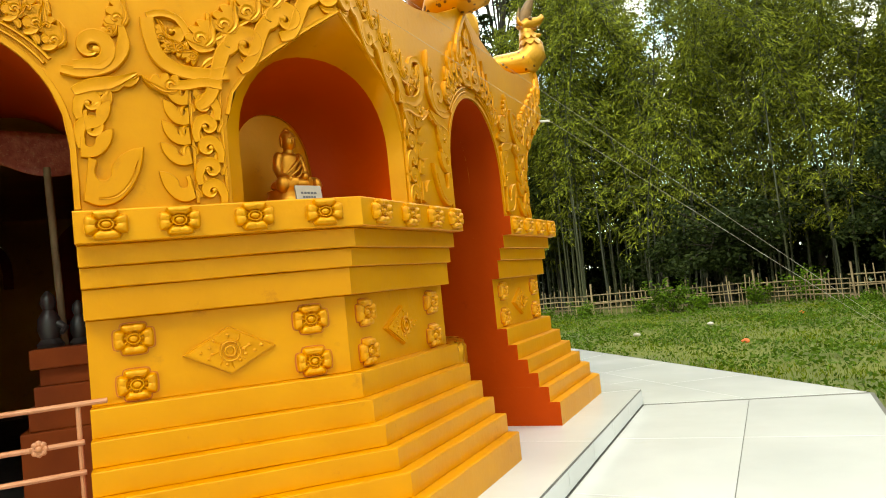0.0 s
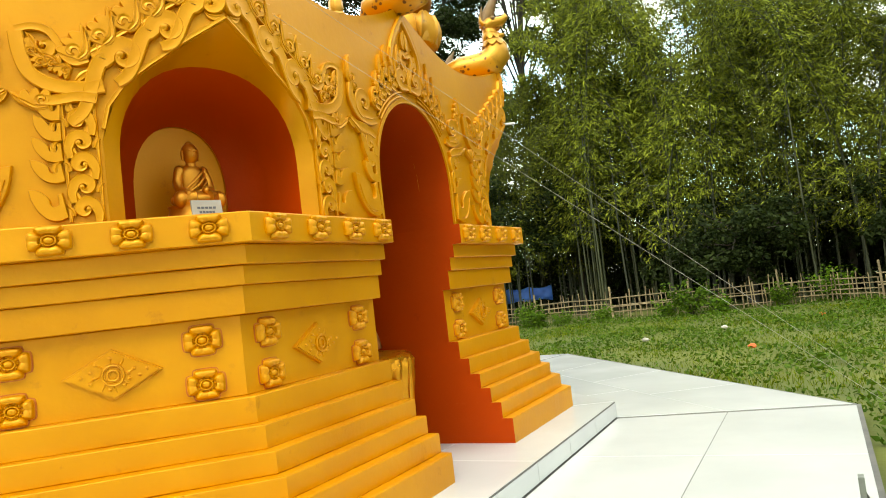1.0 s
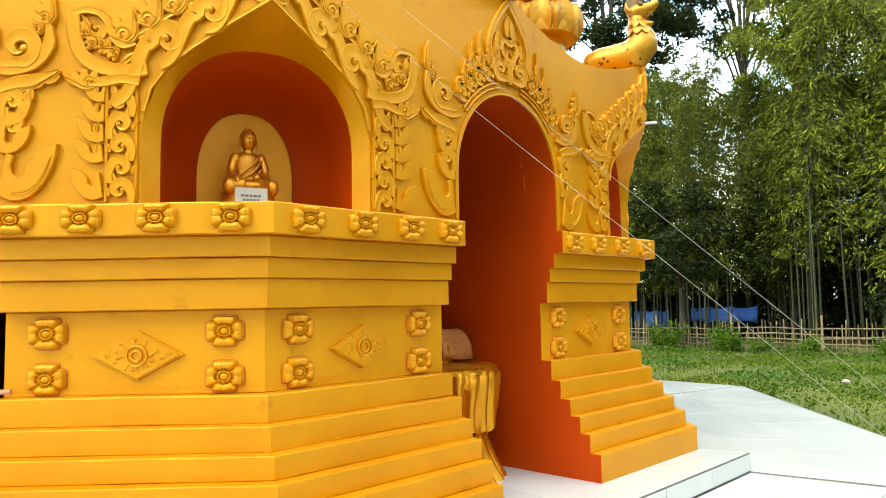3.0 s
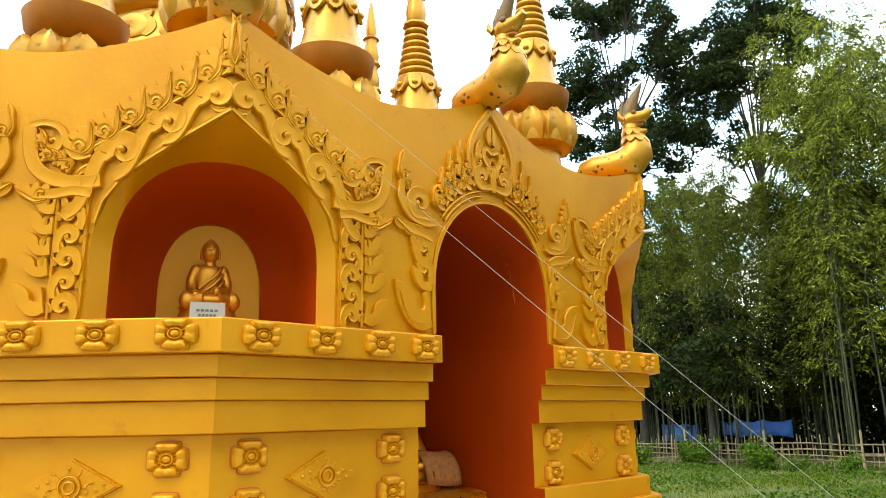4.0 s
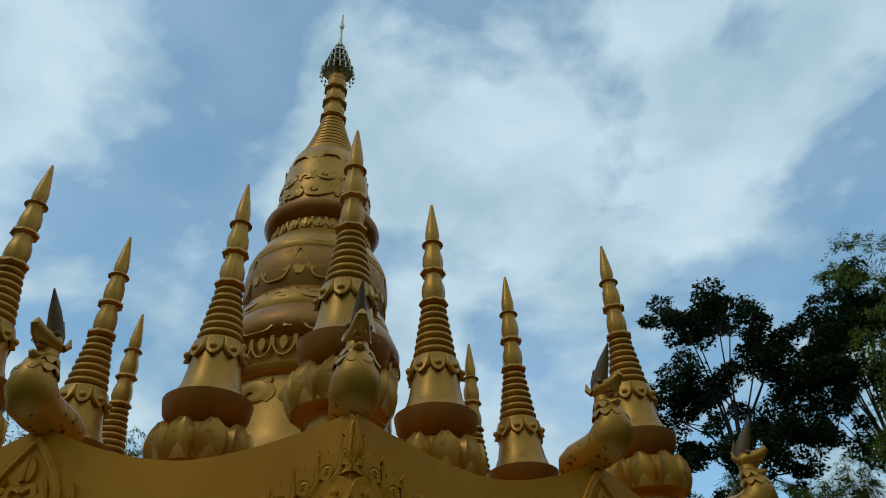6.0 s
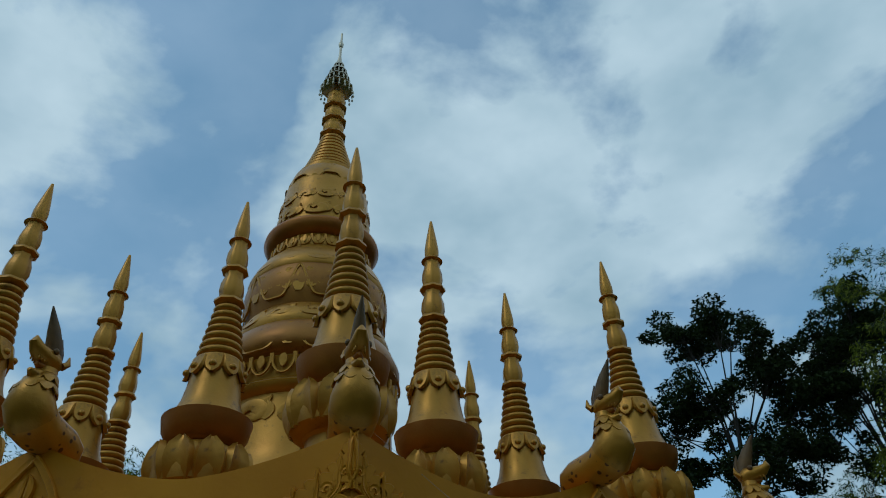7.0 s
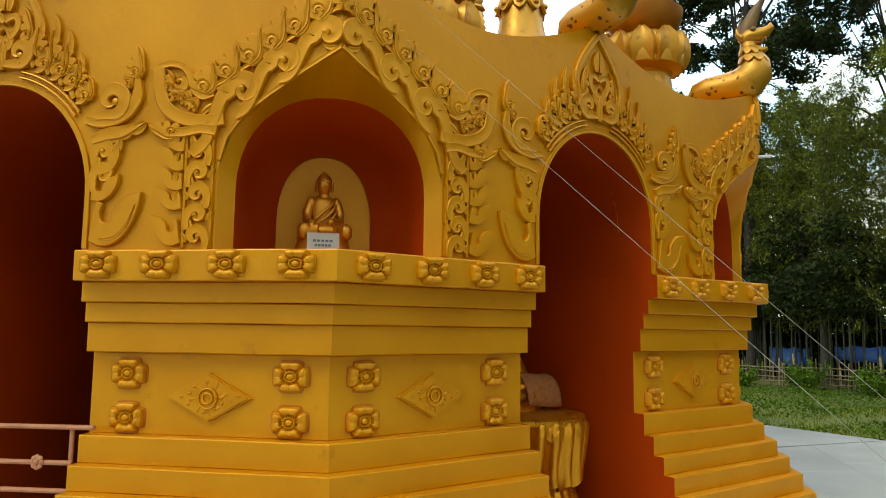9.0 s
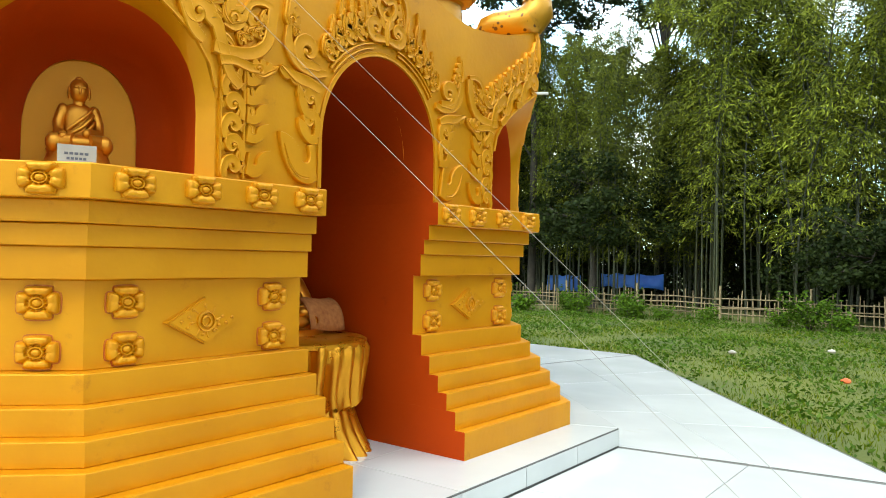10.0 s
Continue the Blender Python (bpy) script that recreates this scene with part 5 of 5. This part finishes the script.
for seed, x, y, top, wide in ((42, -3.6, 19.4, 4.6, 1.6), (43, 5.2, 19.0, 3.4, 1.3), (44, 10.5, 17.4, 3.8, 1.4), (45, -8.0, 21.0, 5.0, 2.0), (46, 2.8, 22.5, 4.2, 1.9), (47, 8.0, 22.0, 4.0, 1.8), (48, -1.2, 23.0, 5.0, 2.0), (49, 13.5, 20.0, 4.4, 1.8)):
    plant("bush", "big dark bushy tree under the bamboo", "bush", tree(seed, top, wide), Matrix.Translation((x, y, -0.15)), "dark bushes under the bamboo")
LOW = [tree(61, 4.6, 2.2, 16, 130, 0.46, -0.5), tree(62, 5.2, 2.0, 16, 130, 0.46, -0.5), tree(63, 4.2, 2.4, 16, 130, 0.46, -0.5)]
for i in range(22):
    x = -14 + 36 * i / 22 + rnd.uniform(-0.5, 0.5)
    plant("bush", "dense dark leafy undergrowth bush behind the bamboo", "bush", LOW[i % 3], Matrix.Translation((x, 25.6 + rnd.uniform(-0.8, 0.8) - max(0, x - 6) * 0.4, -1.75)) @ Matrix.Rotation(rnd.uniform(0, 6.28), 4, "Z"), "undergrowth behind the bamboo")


# ---- shrubs and weeds along the fence ----
def shrub(seed, n=900, r=0.7, h=0.9):
    g = np.random.default_rng(seed)
    pts, sizes, s = [], [], Shape()
    for _ in range(12):
        a, l = g.uniform(0, 2 * np.pi), g.uniform(0.3, 1.0)
        tip = (r * l * math.cos(a), r * l * math.sin(a), h * g.uniform(0.5, 1.0))
        s.sweep([(0, 0, -0.05), (tip[0] * 0.4, tip[1] * 0.4, tip[2] * 0.6), tip], [0.015, 0.01, 0.004], 4)
        for _ in range(n // 12):
            t = g.uniform(0.25, 1.05)
            pts.append(np.array(tip) * t + g.normal(0, 0.11, 3) + np.array([0, 0, 0.05]))
            sizes.append(g.uniform(0.07, 0.16))
    return s.mesh("stem", BARK), leaf_mesh("crown", pts, sizes, SHRUB, g, 0.1, 0.28)


SHRUBS = [shrub(31), shrub(32, 1100, 0.9, 1.2), shrub(33, 700, 0.6, 0.6)]
for i in range(20):
    x = -6 + 22 * (i + rnd.uniform(-0.5, 0.5)) / 20
    y = 17.0 + rnd.uniform(-0.9, 0.8) - max(0, x - 6) * 0.3
    plant("shrub", "low leafy green shrub growing along the fence", "shrub", SHRUBS[rnd.randrange(3)], Matrix.Translation((x, y, -0.14)) @ Matrix.Rotation(rnd.uniform(0, 6.28), 4, "Z") @ Matrix.Scale(rnd.uniform(0.4, 0.9), 4), "shrubs along the fence", ("stem", "crown"))

# ---- bamboo fence ----
for seg in range(9):
    x0 = -6.0 + 2.4 * seg
    y0 = 17.6 - max(0, x0 - 6) * 0.35
    y1 = 17.6 - max(0, x0 + 2.4 - 6) * 0.35
    f = thing("fence", "weathered split bamboo fence of uneven sticks", "fence", group="fence panels along the field")
    for j in range(19):
        t = (j + rnd.uniform(-0.4, 0.4)) / 19
        x, y = x0 + 2.4 * t, y0 + (y1 - y0) * t
        h = rnd.uniform(0.55, 0.92) if j else 1.0
        part("stick", Shape().sweep([(x, y, -0.3), (x + rnd.uniform(-0.05, 0.05), y, h - 0.12)], [rnd.uniform(0.010, 0.018) if j else 0.03] * 2, 6).mesh("stick", DRYBAM, True), f)
    for z in (0.06, 0.25, 0.33, 0.50):
        z += rnd.uniform(-0.05, 0.05)
        part("crossbar", Shape().sweep([(x0 - 0.08, y0 + 0.03, z), (x0 + 1.2, (y0 + y1) / 2 - 0.03, z + rnd.uniform(-0.04, 0.04)), (x0 + 2.45, y1 + 0.03, z + rnd.uniform(-0.05, 0.05))], [0.018, 0.016, 0.014], 6).mesh("crossbar", DRYBAM, True), f)

# ---- things beyond the fence ----
s = Shape()
rows = [[(-4.6 + 2.4 * j / 8, 22.2 + 0.1 * math.sin(j), 0.55 + 0.5 * i / 3 + 0.05 * math.sin(2.2 * j + i)) for j in range(9)] for i in range(4)]
s.rings(rows, closed=False)
thing("blue_sheet", "blue plastic sheet hung among the bamboo stems", "sheet", data=s.mesh("blue_sheet", BLUE, True)).modifiers.new("thick", "SOLIDIFY").thickness = 0.01
s = Shape()
rows = [[(-6.6 + 1.4 * j / 6, 21.6 + 0.08 * math.sin(1.4 * j), 0.35 + 0.6 * i / 3 + 0.04 * math.sin(2.9 * j + i)) for j in range(7)] for i in range(4)]
s.rings(rows, closed=False)
thing("blue_sheet", "crumpled blue plastic sheet hung among the bamboo stems", "sheet", data=s.mesh("blue_sheet", BLUE, True)).modifiers.new("thick", "SOLIDIFY").thickness = 0.01

# ---- grass ----
g = np.random.default_rng(77)


def in_terrace(x, y):
    return (x < 7.3) & (0.776 * x + 0.63 * y < 7.28) & (y < 8.1 + 0.05 * (2.9 - x))


def blades(name, n, lo, hi, size, mat):
    x = g.uniform(lo[0], hi[0], n)
    y = g.uniform(lo[1], hi[1], n)
    patch = np.array([noise.noise((a * 0.5, b * 0.5, 3.0)) for a, b in zip(x, y)])
    keep = ~in_terrace(x, y) & (g.uniform(-0.5, 0.5, n) < patch + 0.25)
    x, y, patch = x[keep], y[keep], patch[keep]
    n = len(x)
    a = g.uniform(0, 2 * np.pi, n)
    ln = g.uniform(0.4, 1.0, n) * size * (0.8 + 0.8 * np.clip(patch + 0.3, 0, 1))
    lean = g.uniform(0.1, 0.9, n) * ln
    wd = ln * 0.09
    z = np.full(n, -0.14)
    ca, sa = np.cos(a), np.sin(a)
    v = np.stack([np.stack([x - sa * wd, y + ca * wd, z], 1), np.stack([x + sa * wd, y - ca * wd, z], 1),
                  np.stack([x + ca * lean * 0.5 + sa * wd * 0.8, y + sa * lean * 0.5 - ca * wd * 0.8, z + ln * 0.7], 1),
                  np.stack([x + ca * lean, y + sa * lean, z + ln * 0.95], 1)], 1).reshape(-1, 3)
    me = bpy.data.meshes.new(name)
    me.from_pydata(v.tolist(), [], np.arange(4 * n).reshape(-1, 4).tolist())
    me.materials.append(mat)
    return me


thing("grass", "uneven green grass and low weeds over the field", "grass", kind="stuff", data=blades("grass", 110000, (-5, 1.5), (19, 16), 0.075, GRASS))
n = 150000
x, y = g.uniform(-5, 19, n), g.uniform(1.5, 18, n)
patch = np.array([noise.noise((a * 0.55, b * 0.55, 8.0)) + 0.6 * noise.noise((a * 1.7, b * 1.7, 2.0)) for a, b in zip(x, y)])
keep = ~in_terrace(x, y) & (g.uniform(-0.7, 0.9, n) < patch)
x, y, patch = x[keep], y[keep], patch[keep]
z = -0.13 + np.clip(patch + 0.2, 0, 1) * g.uniform(0, 0.22, len(x))
thing("weeds", "low leafy weeds in patches over the grass", "weeds", kind="stuff", data=leaf_mesh("weeds", np.stack([x, y, z], 1), g.uniform(0.04, 0.10, len(x)), SHRUB, g, -0.3, 0.24))
for x, y, mat, label in ((5.2, 11.2, WHITE, "scrap of white plastic lying in the grass"), (7.0, 12.6, ORANGE, "scrap of orange plastic lying in the grass"), (6.0, 7.6, ORANGE, "small orange scrap lying in the grass"), (3.9, 9.7, WHITE, "small white scrap lying in the grass")):
    s = Shape().ball((0, 0, 0.05), (0.07, 0.05, 0.04), 9, 6)
    s.v = [(a + 0.02 * noise.noise((a * 20, b * 20, x)), b + 0.03 * noise.noise((b * 22, c * 22, y)), c + 0.02 * noise.noise((a * 25, c * 9, 1))) for a, b, c in s.v]
    thing("litter", label, "litter", Matrix.Translation((x, y, -0.08)), "litter in the grass", data=s.mesh("litter", mat, True))

# ---- tiles of the terrace and the platform ----
def tile_mesh(pts, z, drop=0.0045):
    s = Shape()
    c = Vector((sum(p[0] for p in pts) / len(pts), sum(p[1] for p in pts) / len(pts)))
    inset = [tuple(Vector(p) + (c - Vector(p)).normalized() * 0.004) for p in pts]
    s.rings([[(x, y, z - drop) for x, y in pts], [(x, y, z - 0.0015) for x, y in pts], [(x, y, z) for x, y in inset]])
    return s.mesh("tile", TILE)


def lay(parent, inner, outer, cuts, z, corner, gap=0.006):
    """Rings of tiles over the eight sides between an inner octagon and an outer outline, with a dark joint at the corners."""
    for k in range(8):
        a0, a1 = inner[k], inner[(k + 1) % 8]
        b0, b1 = outer[k], outer[(k + 1) % 8]
        L = lambda p, q, t: (p[0] + (q[0] - p[0]) * t, p[1] + (q[1] - p[1]) * t)
        for t0, t1 in zip(cuts, cuts[1:]):
            p, q, r, w = L(a0, b0, t0), L(a1, b1, t0), L(a1, b1, t1), L(a0, b0, t1)
            length = math.dist(w, r)
            e, u = corner / length, gap / 2 / length
            d = gap / 2 / max(0.3, math.dist(p, w))
            n = max(1, round(length / 1.75))
            for j in range(n):
                f0, f1 = (e if j == 0 else j / n + u), (1 - e if j == n - 1 else (j + 1) / n - u)
                c0, c1, c2, c3 = L(p, q, f0), L(p, q, f1), L(w, r, f1), L(w, r, f0)
                part("tile", tile_mesh([L(c0, c3, d), L(c1, c2, d), L(c1, c2, 1 - d), L(c0, c3, 1 - d)], z), parent)


OCT = lambda a: [(a / C8 * math.cos(q), a / C8 * math.sin(q)) for q in (-math.pi / 8 + math.pi / 4 * i for i in range(8))]
lay(terrace, OCT(SLAB + 0.012), OUT, (0.0, 0.475, 0.984), 0.0, 0.045)
lay(plinth_slab, OCT(2.9), OCT(SLAB), (0.0, 0.62, 0.998), 0.154, 0.008)
for k in range(8):
    n = 6
    wide = 2 * SLAB * T8
    for j in range(n):
        y0, y1 = -wide / 2 + wide * j / n + 0.004, -wide / 2 + wide * (j + 1) / n - 0.004
        part("riser_tile", Shape().box((SLAB - 0.006, y0, 0.012), (SLAB + 0.006, y1, 0.140)).mesh("riser_tile", TILE), plinth_slab, m=turn(k))
